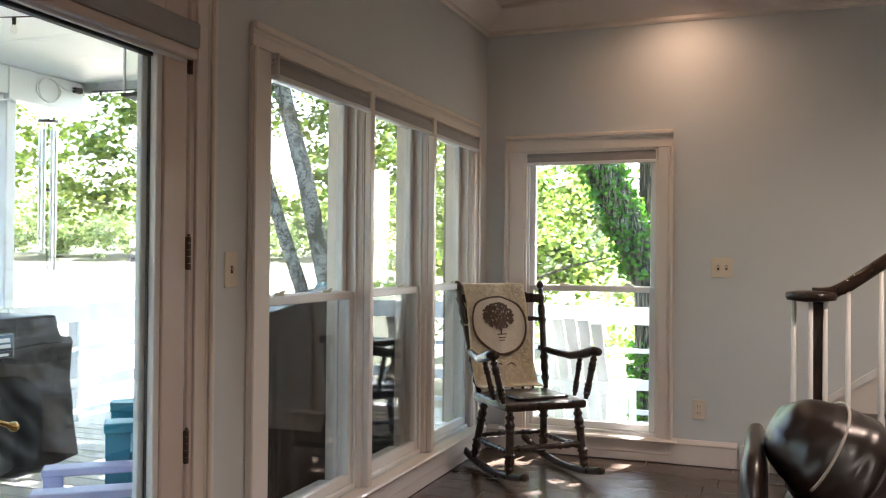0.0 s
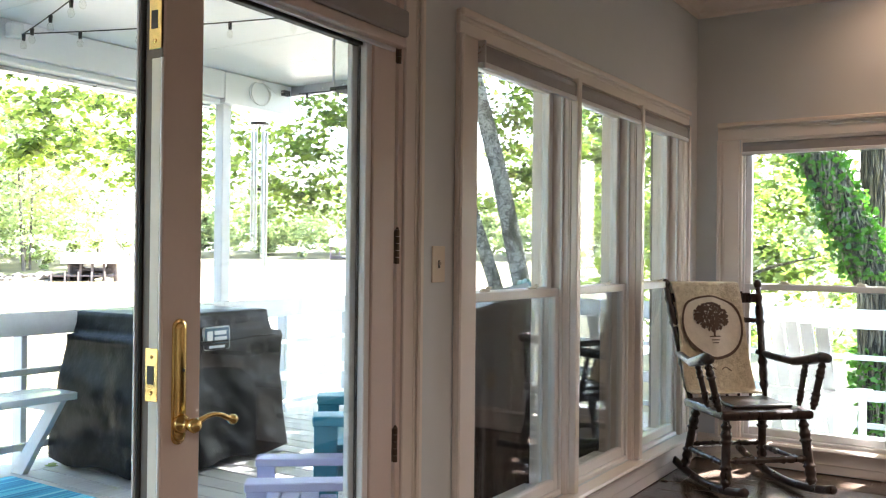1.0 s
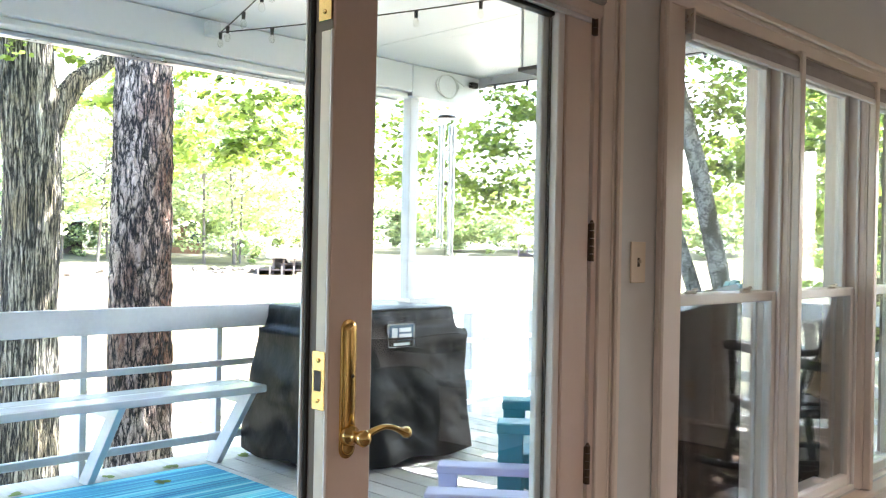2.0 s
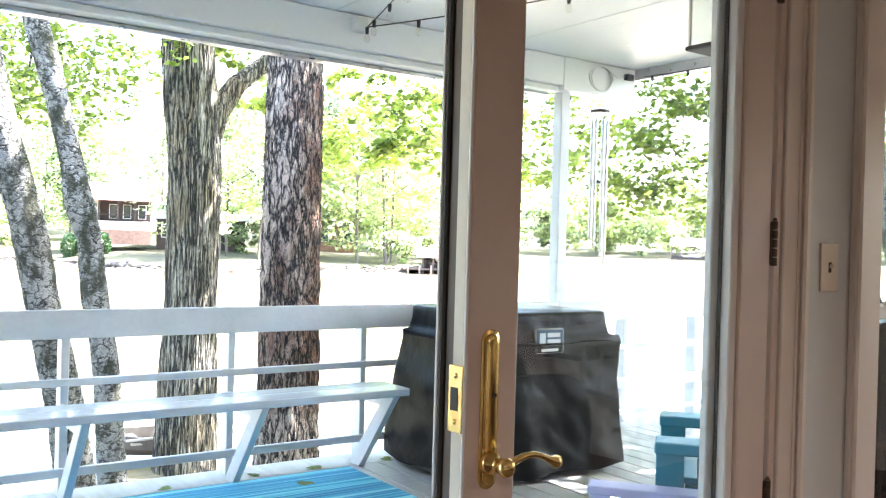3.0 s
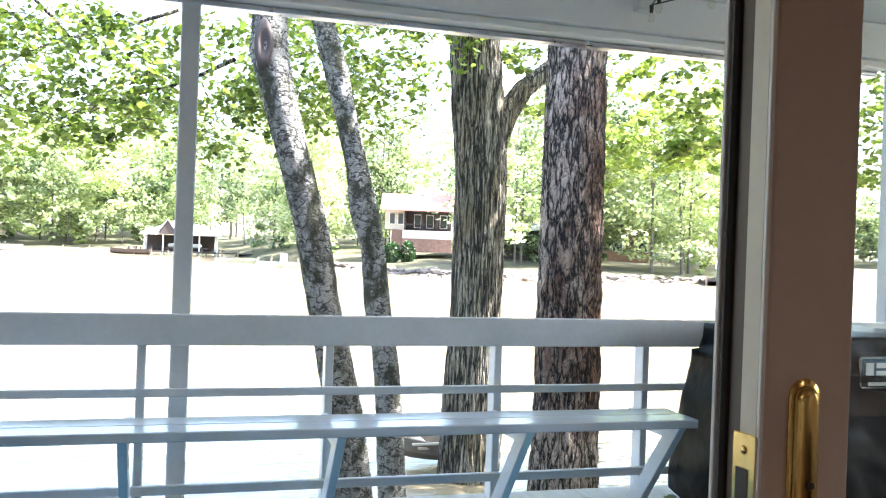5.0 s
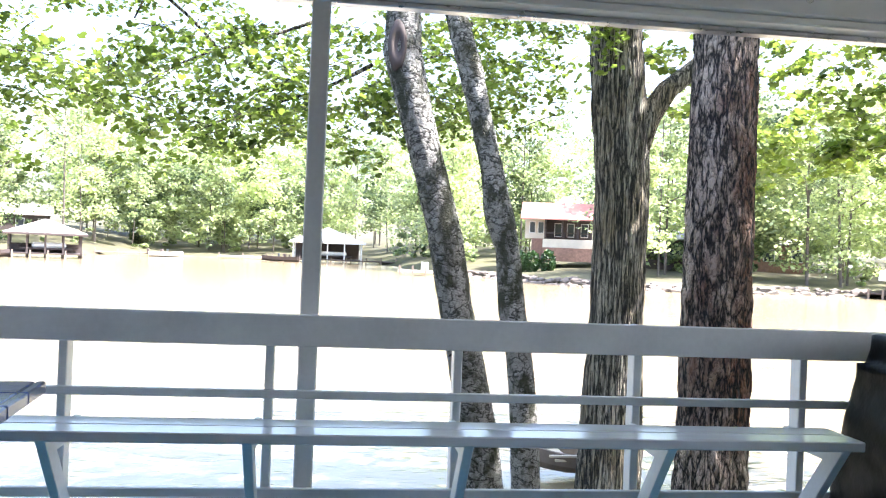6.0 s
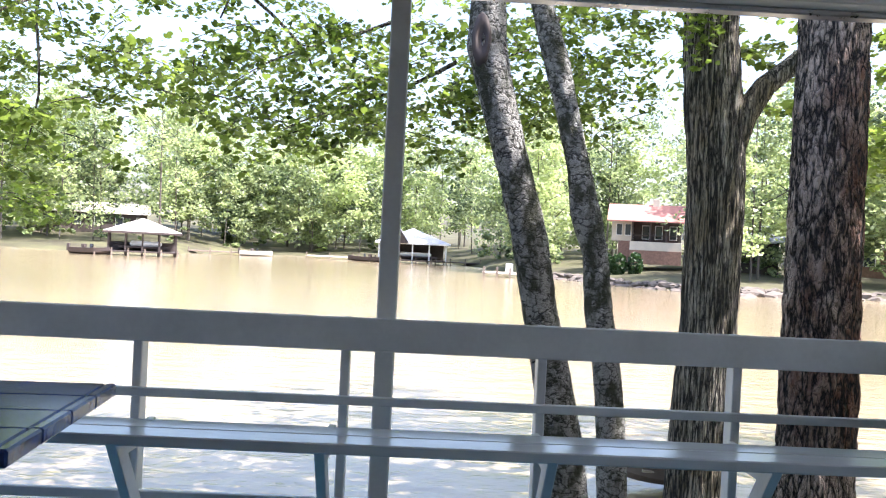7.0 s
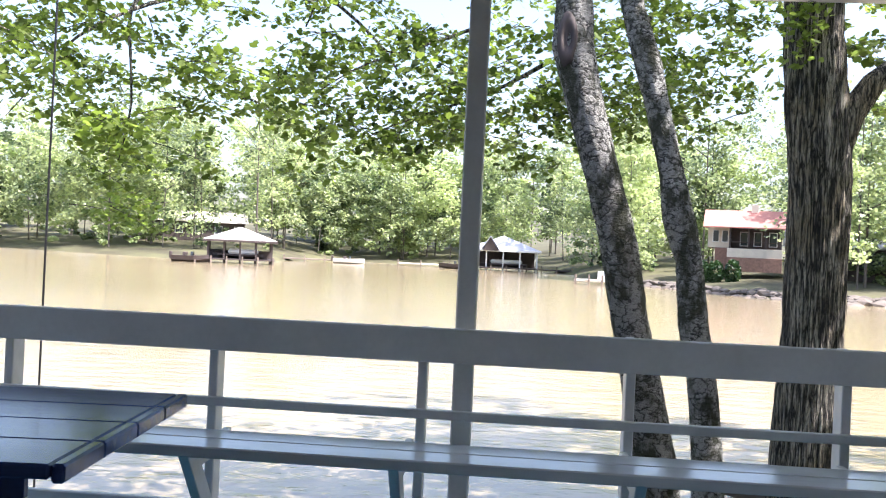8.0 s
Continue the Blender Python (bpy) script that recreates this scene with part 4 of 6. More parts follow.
def covered_cabinet():
    """A storage cabinet under a black cover against the house wall."""
    g = thing("covered_cabinet", "outdoor cabinet under a black vinyl cover below the windows", "cabinet")
    bm = bmesh.new()
    rings = []
    for i in range(34):
        f = i / 33
        h = min(1.0, f * 1.25)
        sh = 0.0 if f < 0.8 else 0.045 * ((f - 0.8) / 0.2) ** 2
        ring = []
        for k in range(160):
            a = k * math.tau / 160
            cx, cy = math.copysign(abs(math.cos(a)) ** 0.22, math.cos(a)), math.copysign(abs(math.sin(a)) ** 0.22, math.sin(a))
            p = Vector((2.73 + cx * (0.74 - sh * 1.5), 1.70 + cy * (0.095 - sh), 0.03 + 1.0 * h + (0.09 * math.sin(math.pi * (0.5 + 0.5 * cx)) * (f - 0.6) / 0.4 if f > 0.6 else 0)))
            w = 0.010 * (1 - h) * math.sin(k * 0.5 + 2 * math.sin(k * 0.07)) + 0.006 * noise.noise(p * 6)
            ring.append(bm.verts.new(p + Vector((cx, cy, 0)).normalized() * w))
        rings.append(ring)
    for a, b in zip(rings, rings[1:]):
        for k in range(160):
            bm.faces.new((a[k], a[(k + 1) % 160], b[(k + 1) % 160], b[k]))
    bm.faces.new(rings[-1])
    part("cover", bm, M_COVER, g, "creased black vinyl cover", True)
    for x in (2.1, 3.35):
        pbox("foot", (x - 0.03, 1.66, 0.001), (x + 0.03, 1.74, 0.05), M_GASKET, g, 0.004)


covered_cabinet()


# ---- slatted garden chairs ----
def adirondack(name, label, material, m, group=""):
    c = thing(name, label, "chair", group)
    for s in (-1, 1):
        x = 0.28 * s
        bm = bmesh.new()
        add_box(bm, (x - 0.020, -0.455, 0.0), (x + 0.020, -0.350, 0.484), 0.004)
        part("front_leg", bm, material, c)
        bm = bmesh.new()
        add_prism(bm, [(-0.345, 0.36), (-0.345, 0.24), (0.40, 0.0), (0.52, 0.0), (0.10, 0.24)], x - 0.045 * s - 0.018, x - 0.045 * s + 0.018, "x", 0.003)
        part("side_rail", bm, material, c)
        bm = bmesh.new()
        add_box(bm, (x - 0.070, -0.46, 0.485), (x + 0.070, 0.33, 0.53), 0.006)
        part("arm", bm, material, c)
        bm = bmesh.new()
        add_box(bm, (x - 0.045, 0.25, 0.06), (x + 0.045, 0.285, 0.4845), 0.004)
        part("rear_leg", bm, material, c)
    for k in range(5):
        bm = bmesh.new()
        add_box(bm, (-0.27, -0.40 + k * 0.105, 0.365 - k * 0.028), (0.27, -0.30 + k * 0.105, 0.388 - k * 0.028), 0.004)
        part("seat_slat", bm, material, c)
    pbox("front_apron", (-0.235, -0.425, 0.24), (0.235, -0.402, 0.36), material, c, 0.004)
    for k in range(5):
        x = -0.22 + 0.11 * k
        h = 0.92 + 0.08 * math.cos((k - 2) * 0.55)
        mm = Matrix.Translation((0, 0.16, 0.22)) @ Matrix.Rotation(radians(-24), 4, "X")
        bm = bmesh.new()
        add_box(bm, (x - 0.048, -0.01, 0), (x + 0.048, 0.012, h), 0.006, mm)
        part("back_slat", bm, material, c)
    mm = Matrix.Translation((0, 0.16, 0.22)) @ Matrix.Rotation(radians(-24), 4, "X")
    pbox("back_rail", (-0.28, 0.0125, 0.34), (0.28, 0.04, 0.42), material, c, 0.004, m=mm)
    c.matrix_world = m
    return c


adirondack("garden_chair", "teal slatted garden chair facing the lake", M_TEAL, pose(2.44, 2.23, 0.0, 0, 0, -141), "garden chairs")
adirondack("garden_chair", "lavender slatted garden chair beside the teal one", M_LAV, pose(1.71, 2.10, 0.0, 0, 0, -141) @ Matrix.Scale(0.72, 4), "garden chairs")
adirondack("garden_chair", "white slatted garden chair on the side deck", M_BALUSTER, pose(4.86, 0.84, 0.0, 0, 0, 84) @ Matrix.Scale(0.78, 4), "garden chairs")


# ---- wall lantern, string lights, wind chime ----
def lantern(at):
    la = thing("wall_lantern", "dark metal wall lantern with glass panes outside the door", "lantern")
    x, y, z = at
    for dx in (-0.055, 0.055):
        for dy in (-0.055, 0.055):
            pbox("frame_bar", (x + dx - 0.004, y + dy - 0.004, z), (x + dx + 0.004, y + dy + 0.004, z + 0.30), M_CHROME, la, 0.001)
    for zz in (z - 0.012, z + 0.30):
        pbox("frame_plate", (x - 0.064, y - 0.064, zz), (x + 0.064, y + 0.064, zz + 0.012), M_GASKET, la, 0.002)
    for dx, dy in ((-0.055, 0), (0.055, 0), (0, -0.055), (0, 0.055)):
        a = (x + dx - (0.001 if dx else 0.048), y + dy - (0.001 if dy else 0.048), z + 0.001)
        b = (x + dx + (0.001 if dx else 0.048), y + dy + (0.001 if dy else 0.048), z + 0.299)
        pbox("pane", a, b, M_GLASS, la, 0)
    bm = bmesh.new()
    add_cyl(bm, (x, y, z + 0.312), (x, y, z + 0.38), 0.055, 0.008, seg=4)
    part("cap", bm, M_GASKET, la)
    pbox("wall_arm", (x - 0.012, WY + WT + 0.001, z + 0.33), (x + 0.012, y, z + 0.352), M_GASKET, la, 0.003)
    bm = bmesh.new()
    add_lathe(bm, [(0.012, 0), (0.013, 0.05), (0.022, 0.08), (0.02, 0.11), (0.004, 0.13)], (x, y, z + 0.02), seg=12)
    part("bulb", bm, M_BULB, la, sm=True)


lantern((1.36, 1.73, 1.83))


def string_lights(label, pts, n):
    s = thing("string_lights", label, "string lights", "string lights")
    path = []
    for a, b in zip(pts, pts[1:]):
        a, b = Vector(a), Vector(b)
        for k in range(17):
            f = k / 16
            path.append(a.lerp(b, f) - Vector((0, 0, 0.05 * 4 * f * (1 - f) * (b - a).length / 4)))
    bm = bmesh.new()
    add_tube(bm, path, 0.0035, 6)
    part("cord", bm, M_CORD, s, sm=True)
    for k in range(n):
        p = path[int((k + 0.5) / n * (len(path) - 1))]
        bm = bmesh.new()
        add_cyl(bm, p - Vector((0, 0, 0.002)), p - Vector((0, 0, 0.038)), 0.011, 0.009, seg=10)
        so = part("socket", bm, M_CORD, s)
        bm = bmesh.new()
        add_lathe(bm, [(0.008, 0), (0.016, -0.016), (0.018, -0.028), (0.013, -0.042), (0.003, -0.048)], p - Vector((0, 0, 0.038)), seg=12)
        part("bulb", bm, M_BULB, so, sm=True)


string_lights("black corded string lights under the porch ceiling", [(0.90, 1.75, 2.545), (1.757, 4.40, 2.45), (2.75, 1.75, 2.545)], 18)
string_lights("black corded string lights along the porch end", [(4.06, 4.45, 2.49), (4.06, 3.2, 2.50), (4.06, 1.75, 2.50)], 9)
pbox("hook_block", (1.72, RY - 0.085, 2.44), (1.80, RY - 0.0205, 2.52), M_OUTW, bt, 0.006)


def wind_chime(x, y, z):
    w = thing("wind_chime", "silver tube wind chime hanging from the porch beam", "wind chime")
    bm = bmesh.new()
    add_tube(bm, [(x, y, z + 0.085), (x, y, z)], 0.002, 5)
    add_tube(bm, [(x, y, z - 0.02), (x, y, z - 1.05)], 0.002, 5)
    part("cord", bm, M_CORD, w)
    bm = bmesh.new()
    add_cyl(bm, (x, y, z - 0.022), (x, y, z), 0.07, seg=24)
    part("disc", bm, M_DARKWOOD, w)
    for k in range(6):
        a = k * math.tau / 6 + 0.3
        px, py = x + 0.052 * math.cos(a), y + 0.052 * math.sin(a)
        ln = 0.72 + 0.06 * k
        bm = bmesh.new()
        add_cyl(bm, (px, py, z - 0.07), (px, py, z - 0.07 - ln), 0.012, seg=12)
        t = part("tube", bm, M_CHROME, w, sm=False)
        bm = bmesh.new()
        add_cyl(bm, (px, py, z - 0.07), (px, py, z - 0.02), 0.0012, seg=5)
        part("thread", bm, M_CORD, t)
    bm = bmesh.new()
    add_cyl(bm, (x, y, z - 0.52), (x, y, z - 0.50), 0.036, seg=18)
    part("striker", bm, M_DARKWOOD, w)
    pbox("sail", (x - 0.02, y - 0.002, z - 1.27), (x + 0.02, y + 0.002, z - 1.05), M_CHROME, w, 0)


wind_chime(3.78, RY + 0.05, 2.237)
bm = bmesh.new()
pts = []
for k in range(60):
    a = k / 59 * math.tau * 2.2
    pts.append((3.70 + 0.12 * math.cos(a) * (1 - 0.005 * k), RY - 0.028 - 0.0002 * k, 2.435 + 0.085 * math.sin(a)))
pts += [(3.86, RY - 0.04, 2.46), (3.98, RY - 0.04, 2.50)]
add_tube(bm, pts, 0.004, 6)
solid("cable_coil", bm, M_CABLEW, "coil of white cable hung on the porch beam", "cable", sm=True)
bm = bmesh.new()
add_box(bm, (3.93, RY - 0.06, 2.46), (4.00, RY - 0.0215, 2.50), 0.004)
solid("junction_plug", bm, M_CORD, "black plug at the beam end", "plug")


# ---- rocking chair with throw ----
def turned(h, r, beads):
    """Profile of a turned spindle of height h with bead rings at the given fractions."""
    prof = []
    n = 44
    for k in range(n + 1):
        f = k / n
        rr = r * (0.72 + 0.25 * math.sin(math.pi * f))
        for b, w, a in beads:
            rr += r * a * math.exp(-((f - b) / w) ** 2)
        prof.append((max(0.003, rr), f * h))
    return prof


BEADS = [(0.12, 0.025, 0.45), (0.22, 0.05, 0.35), (0.32, 0.02, 0.5), (0.68, 0.02, 0.5), (0.78, 0.05, 0.35), (0.9, 0.025, 0.45)]


def spindle(name, a, b, r, parent, beads=BEADS, seg=14):
    a, b = Vector(a), Vector(b)
    bm = bmesh.new()
    add_lathe(bm, turned((b - a).length, r, beads), a, (b - a), seg)
    return part(name, bm, M_DARKWOOD, parent, sm=True)


def rocking_chair(m):
    c = thing("rocking_chair", "dark-stained wooden rocking chair with turned spindles by the window", "chair")
    bm = bmesh.new()
    add_box(bm, (-0.245, -0.245, 0.385), (0.245, 0.215, 0.432), 0.018, seg=3)
    part("seat", bm, M_DARKWOOD, c)
    bm = bmesh.new()
    add_box(bm, (-0.15, -0.17, 0.433), (0.17, 0.12, 0.452), 0.008, seg=2)
    part("seat_pad", bm, M_LEATHER, c, "thin dark seat pad")
    for s in (-1, 1):
        # rocker: a bent runner
        pts = []
        for k in range(25):
            f = k / 24
            y = -0.43 + 0.92 * f
            pts.append((0.225 * s, y, 0.026 + 0.30 * (y - 0.02) ** 2))
        bm = bmesh.new()
        add_tube(bm, pts, 0.021, 8)
        part("rocker", bm, M_DARKWOOD, c, sm=True)
        spindle("front_leg", (0.23 * s, -0.25, 0.045), (0.205 * s, -0.20, 0.388), 0.023, c)
        spindle("rear_leg", (0.225 * s, 0.23, 0.040), (0.19 * s, 0.165, 0.388), 0.022, c)
        spindle("back_post", (0.215 * s, 0.185, 0.425), (0.275 * s, 0.377, 1.020), 0.020, c)
        bm = bmesh.new()
        add_lathe(bm, [(0.012, 0), (0.020, 0.012), (0.024, 0.028), (0.018, 0.045), (0.004, 0.055)], (0.275 * s, 0.377, 1.015), (0.03 * s, 0.2, 0.62), 14)
        part("finial", bm, M_DARKWOOD, c, sm=True)
        pts = [(0.235 * s, 0.30, 0.665), (0.262 * s, 0.16, 0.650), (0.290 * s, 0.02, 0.645), (0.305 * s, -0.10, 0.668), (0.312 * s, -0.19, 0.690), (0.314 * s, -0.245, 0.690)]
        bm = bmesh.new()
        add_tube(bm, pts, [0.018, 0.020, 0.024, 0.028, 0.030, 0.022], 10)
        part("arm", bm, M_DARKWOOD, c, sm=True)
        spindle("arm_spindle", (0.250 * s, -0.215, 0.43), (0.310 * s, -0.205, 0.672), 0.018, c)
        spindle("arm_spindle", (0.250 * s, -0.09, 0.43), (0.300 * s, -0.07, 0.655), 0.015, c)
        spindle("side_stretcher", (0.222 * s, -0.235, 0.17), (0.215 * s, 0.21, 0.16), 0.013, c)
    spindle("front_stretcher", (-0.222, -0.233, 0.19), (0.222, -0.233, 0.19), 0.016, c)
    spindle("rear_stretcher", (-0.215, 0.205, 0.18), (0.215, 0.205, 0.18), 0.013, c)
    for z, h, y in ((0.935, 0.085, 0.354), (0.825, 0.040, 0.325)):
        bm = bmesh.new()
        n = 12
        for k in range(n):
            xa, xb = -0.262 + 0.524 * k / n, -0.262 + 0.524 * (k + 1) / n
            ya = y + 0.035 * (1 - ((xa + xb) / 0.524) ** 2)
            top = h * (1 + 0.25 * math.cos((xa + xb) / 0.524 * math.pi))
            add_box(bm, (xa, ya - 0.010, z), (xb, ya + 0.010, z + top * 0.8), 0)
        part("crest_rail" if h > 0.05 else "back_rail", bm, M_DARKWOOD, c)
    for k in range(5):
        x = -0.15 + 0.075 * k
        spindle("back_spindle", (x * 0.9, 0.19, 0.43), (x, 0.345, 0.85), 0.011, c, seg=10)
    c.matrix_world = m
    return c


CHAIR = pose(3.65, 0.955, FL, 0, 0, -48)
rocking_chair(CHAIR)


def throw(m):
    """A woven throw hung over the chair back and down to the seat."""
    t = thing("throw_blanket", "cream woven throw with brown tree in a ring, over chair", "blanket")
    xs = np.linspace(-0.268, 0.120, 25)
    path = [(0.30, 0.80), (0.36, 0.93), (0.405, 1.022), (0.395, 1.043), (0.365, 1.037), (0.345, 0.985), (0.318, 0.92), (0.285, 0.82), (0.250, 0.72), (0.222, 0.62), (0.195, 0.53), (0.175, 0.465), (0.12, 0.458)]
    # resample the drop finely
    P = [Vector((0, a, b)) for a, b in path]
    fine = []
    for a, b in zip(P, P[1:]):
        for k in range(4):
            fine.append(a.lerp(b, k / 4))
    fine.append(P[-1])

    def at(x, i):
        p = fine[i]
        sway = 0.008 * math.sin(x * 34 + i * 0.2) * min(1, i / 20) + 0.05 * (i / len(fine)) * 0.6
        return Vector((x + sway, p.y - 0.010 + 0.010 * math.sin(x * 26 + 1.0) * min(1, i / 14), p.z))
    bm = bmesh.new()
    g = [[bm.verts.new(at(x, i)) for x in xs] for i in range(len(fine))]
    for a, b in zip(g, g[1:]):
        for k in range(len(xs) - 1):
            bm.faces.new((a[k], a[k + 1], b[k + 1], b[k]))
    cl = part("cloth", bm, M_THROW, t, sm=True)
    md = cl.modifiers.new("thick", "SOLIDIFY")
    md.thickness, md.offset = 0.006, 0
    # woven figure: ring, pale field, tree
    cx, ci = -0.072, 28.5

    def surf(u, v, lift):
        i = min(len(fine) - 1.001, max(0, ci - v / 0.0265))
        k = int(i)
        p = at(cx + u, k).lerp(at(cx + u, k + 1), i - k)
        return p + Vector((0, -lift, lift * 0.35))

    def disc(name, ra, rb, lift, material, label=""):
        bm = bmesh.new()
        n = 56
        A = [bm.verts.new(surf(ra * math.cos(k * math.tau / n), ra * 1.15 * math.sin(k * math.tau / n), lift)) for k in range(n)]
        if rb:
            B = [bm.verts.new(surf(rb * math.cos(k * math.tau / n), rb * 1.15 * math.sin(k * math.tau / n), lift)) for k in range(n)]
            for k in range(n):
                bm.faces.new((A[k], A[(k + 1) % n], B[(k + 1) % n], B[k]))
        else:
            for q in (0.85, 0.7, 0.55, 0.4, 0.25, 0.1):
                B = [bm.verts.new(surf(q * ra * math.cos(k * math.tau / n), q * ra * 1.15 * math.sin(k * math.tau / n), lift)) for k in range(n)]
                for k in range(n):
                    bm.faces.new((A[k], A[(k + 1) % n], B[(k + 1) % n], B[k]))
                A = B
            bm.faces.new(A)
        part(name, bm, material, t, label)
    disc("woven_field", 0.163, 0, 0.009, M_THROWL, "pale woven field")
    disc("woven_ring", 0.170, 0.156, 0.013, M_THROWB, "brown woven ring")
    rng = np.random.default_rng(5)
    bm = bmesh.new()
    for k in range(520):
        a, r = rng.uniform(0, math.tau), math.sqrt(rng.uniform(0, 1))
        u, v = 0.098 * r * math.cos(a), 0.045 + 0.085 * r * math.sin(a)
        s = rng.uniform(0.005, 0.010)
        q = [surf(u + s * math.cos(b), v + s * math.sin(b), 0.015) for b in (0.3, 1.8, 3.3, 4.9)]
        bm.faces.new([bm.verts.new(p) for p in q])
    for u0, v0, u1, v1, w in ((0, -0.065, 0, 0.03, 0.008), (0, 0.0, 0.04, 0.06, 0.004), (0, 0.0, -0.04, 0.06, 0.004), (-0.04, -0.066, 0.04, -0.066, 0.003), (-0.03, -0.086, 0.03, -0.086, 0.0028), (-0.024, -0.102, 0.024, -0.102, 0.0028)):
        d = Vector((u1 - u0, v1 - v0)).normalized()
        nx, ny = -d.y * w, d.x * w
        bm.faces.new([bm.verts.new(surf(a, b, 0.015)) for a, b in ((u0 - nx, v0 - ny), (u1 - nx, v1 - ny), (u1 + nx, v1 + ny), (u0 + nx, v0 + ny))])
    part("woven_tree", bm, M_THROWB, t, "dark brown woven tree figure")
    for s in (-1, 1):
        bm = bmesh.new()
        pts = []
        for k in range(18):
            a = k / 17 * 4.2
            pts.append(surf(s * (0.018 + 0.045 * k / 17), -0.255 + 0.012 * math.sin(a), 0.012))
        add_tube(bm, pts, 0.0028, 5)
        part("woven_scroll", bm, M_THROWB, t)
    t.matrix_world = m


throw(CHAIR @ pose(0, 0, 0.008))


# ---- leather recliner ----
def blob(bm, c, rad, p=2.6, amp=0.012, freq=6.0, nu=40, nv=24):
    """A stuffed cushion: a rounded box form with soft creases."""
    rings = []
    sg = lambda v, e: math.copysign(abs(v) ** e, v)
    for i in range(nv + 1):
        ph = -math.pi / 2 + math.pi * i / nv
        ring = []
        for k in range(nu):
            a = k * math.tau / nu
            d = Vector((sg(math.cos(ph), 2 / p) * sg(math.cos(a), 2 / p), sg(math.cos(ph), 2 / p) * sg(math.sin(a), 2 / p), sg(math.sin(ph), 2 / p)))
            q = Vector(c) + Vector((d.x * rad[0], d.y * rad[1], d.z * rad[2]))
            ring.append(bm.verts.new(q + d * (amp * noise.noise(q * freq) + 0.4 * amp * noise.noise(q * freq * 3))))
        rings.append(ring)
    for x, y in zip(rings, rings[1:]):
        for k in range(nu):
            bm.faces.new((x[k], x[(k + 1) % nu], y[(k + 1) % nu], y[k]))
    bmesh.ops.remove_doubles(bm, verts=bm.verts[:], dist=1e-5)


def recliner():
    r = thing("leather_recliner", "dark brown tufted leather recliner with pale piping", "armchair")
    for nm, c, rad, p, amp in (("base", (2.17, -0.79, 0.245), (0.46, 0.415, 0.18), 6.0, 0.004), ("seat_cushion", (2.36, -0.79, 0.475), (0.36, 0.405, 0.095), 3.5, 0.010),
                               ("arm", (2.10, -0.285, 0.365), (0.40, 0.045, 0.305), 3.4, 0.006), ("arm", (2.13, -1.265, 0.335), (0.40, 0.055, 0.290), 3.4, 0.006)):
        bm = bmesh.new()
        blob(bm, c, rad, p, amp)
        part(nm, bm, M_LEATHER, r, sm=True)
    # back cushion: a long roll, pinched by cross seams, lying over and sloping away
    lie = Matrix.Translation((2.02, -0.735, 0.505)) @ Matrix.Rotation(radians(30), 4, "X") @ Matrix.Rotation(radians(8), 4, "Z")

    def outline(v, a, grow=0.0):
        end = max(0.0, 1 - abs(v) ** 3.2) ** (1 / 3.0)
        dent = 0.024 * sum(math.exp(-((v - q) / 0.035) ** 2) for q in (-0.62, -0.30, 0.02, 0.34))
        w = 1 + 0.05 * math.cos(3 * a + 0.6)
        return Vector((0.25 * end * w * math.cos(a) - dent * math.cos(a) + grow * math.cos(a), 0.45 * v, (0.175 * end * w - dent + grow) * math.sin(a)))
    bm = bmesh.new()
    nu, nv = 64, 110
    rings = []
    for i in range(nv + 1):
        v = -0.999 + 1.998 * i / nv
        ring = []
        for k in range(nu):
            q = outline(v, k * math.tau / nu)
            q += q.normalized() * (0.012 * noise.noise(q * 9) + 0.006 * noise.noise(Vector((q.x * 14, q.y * 40, q.z * 14))))
            ring.append(bm.verts.new(q))
        rings.append(ring)
    for x, y in zip(rings, rings[1:]):
        for k in range(nu):
            bm.faces.new((x[k], x[(k + 1) % nu], y[(k + 1) % nu], y[k]))
    bm.faces.new(rings[0][::-1])
    bm.faces.new(rings[-1])
    bmesh.ops.recalc_face_normals(bm, faces=bm.faces[:])
    cu = part("back_cushion", bm, M_LEATHER, r, sm=True)
    cu.matrix_basis = lie
    for v, rr, nm, m, lab in ((0.66, 0.0055, "piping", M_PIPING, "pale contrast piping"), (0.34, 0.004, "seam", M_LEATHER, ""), (0.02, 0.004, "seam", M_LEATHER, ""), (-0.30, 0.004, "seam", M_LEATHER, "")):
        bm = bmesh.new()
        add_tube(bm, [outline(v, radians(215 - 230 * k / 39), 0.006 if nm == "piping" else 0.001) for k in range(40)], rr, 6)
        part(nm, bm, m, cu, lab, True)


recliner()


# ---- stair ----
SX = 3.20
st = thing("staircase", "white stair with dark treads and turned balusters", "staircase", kind="structure")
RISE, RUN, SY = 0.185, 0.27, -0.42
for k in range(11):
    y1 = SY - RUN * k
    pbox("riser", (SX + 0.02, y1 - 0.02, FL if k == 0 else FL + RISE * k), (WX - 0.03, y1, FL + RISE * (k + 1) - 0.031), M_BALUSTER, st, 0.001)
    pbox("tread", (SX - 0.02, y1 - RUN - 0.001, FL + RISE * (k + 1) - 0.03), (WX - 0.028, y1 + 0.025, FL + RISE * (k + 1)), M_DARKWOOD, st, 0.006)
bm = bmesh.new()
poly = [(SY - 0.02, FL)]
for k in range(11):
    poly += [(SY - 0.021 - RUN * k, FL + RISE * (k + 1) - 0.031), (SY - 0.021 - RUN * (k + 1), FL + RISE * (k + 1) - 0.031)]
poly += [(SY - RUN * 11 - 0.03, FL)]
add_prism(bm, poly, SX - 0.002, SX + 0.018, "x")
part("stringer", bm, M_BALUSTER, st)
bm = bmesh.new()   # skirt on the end wall with its cap
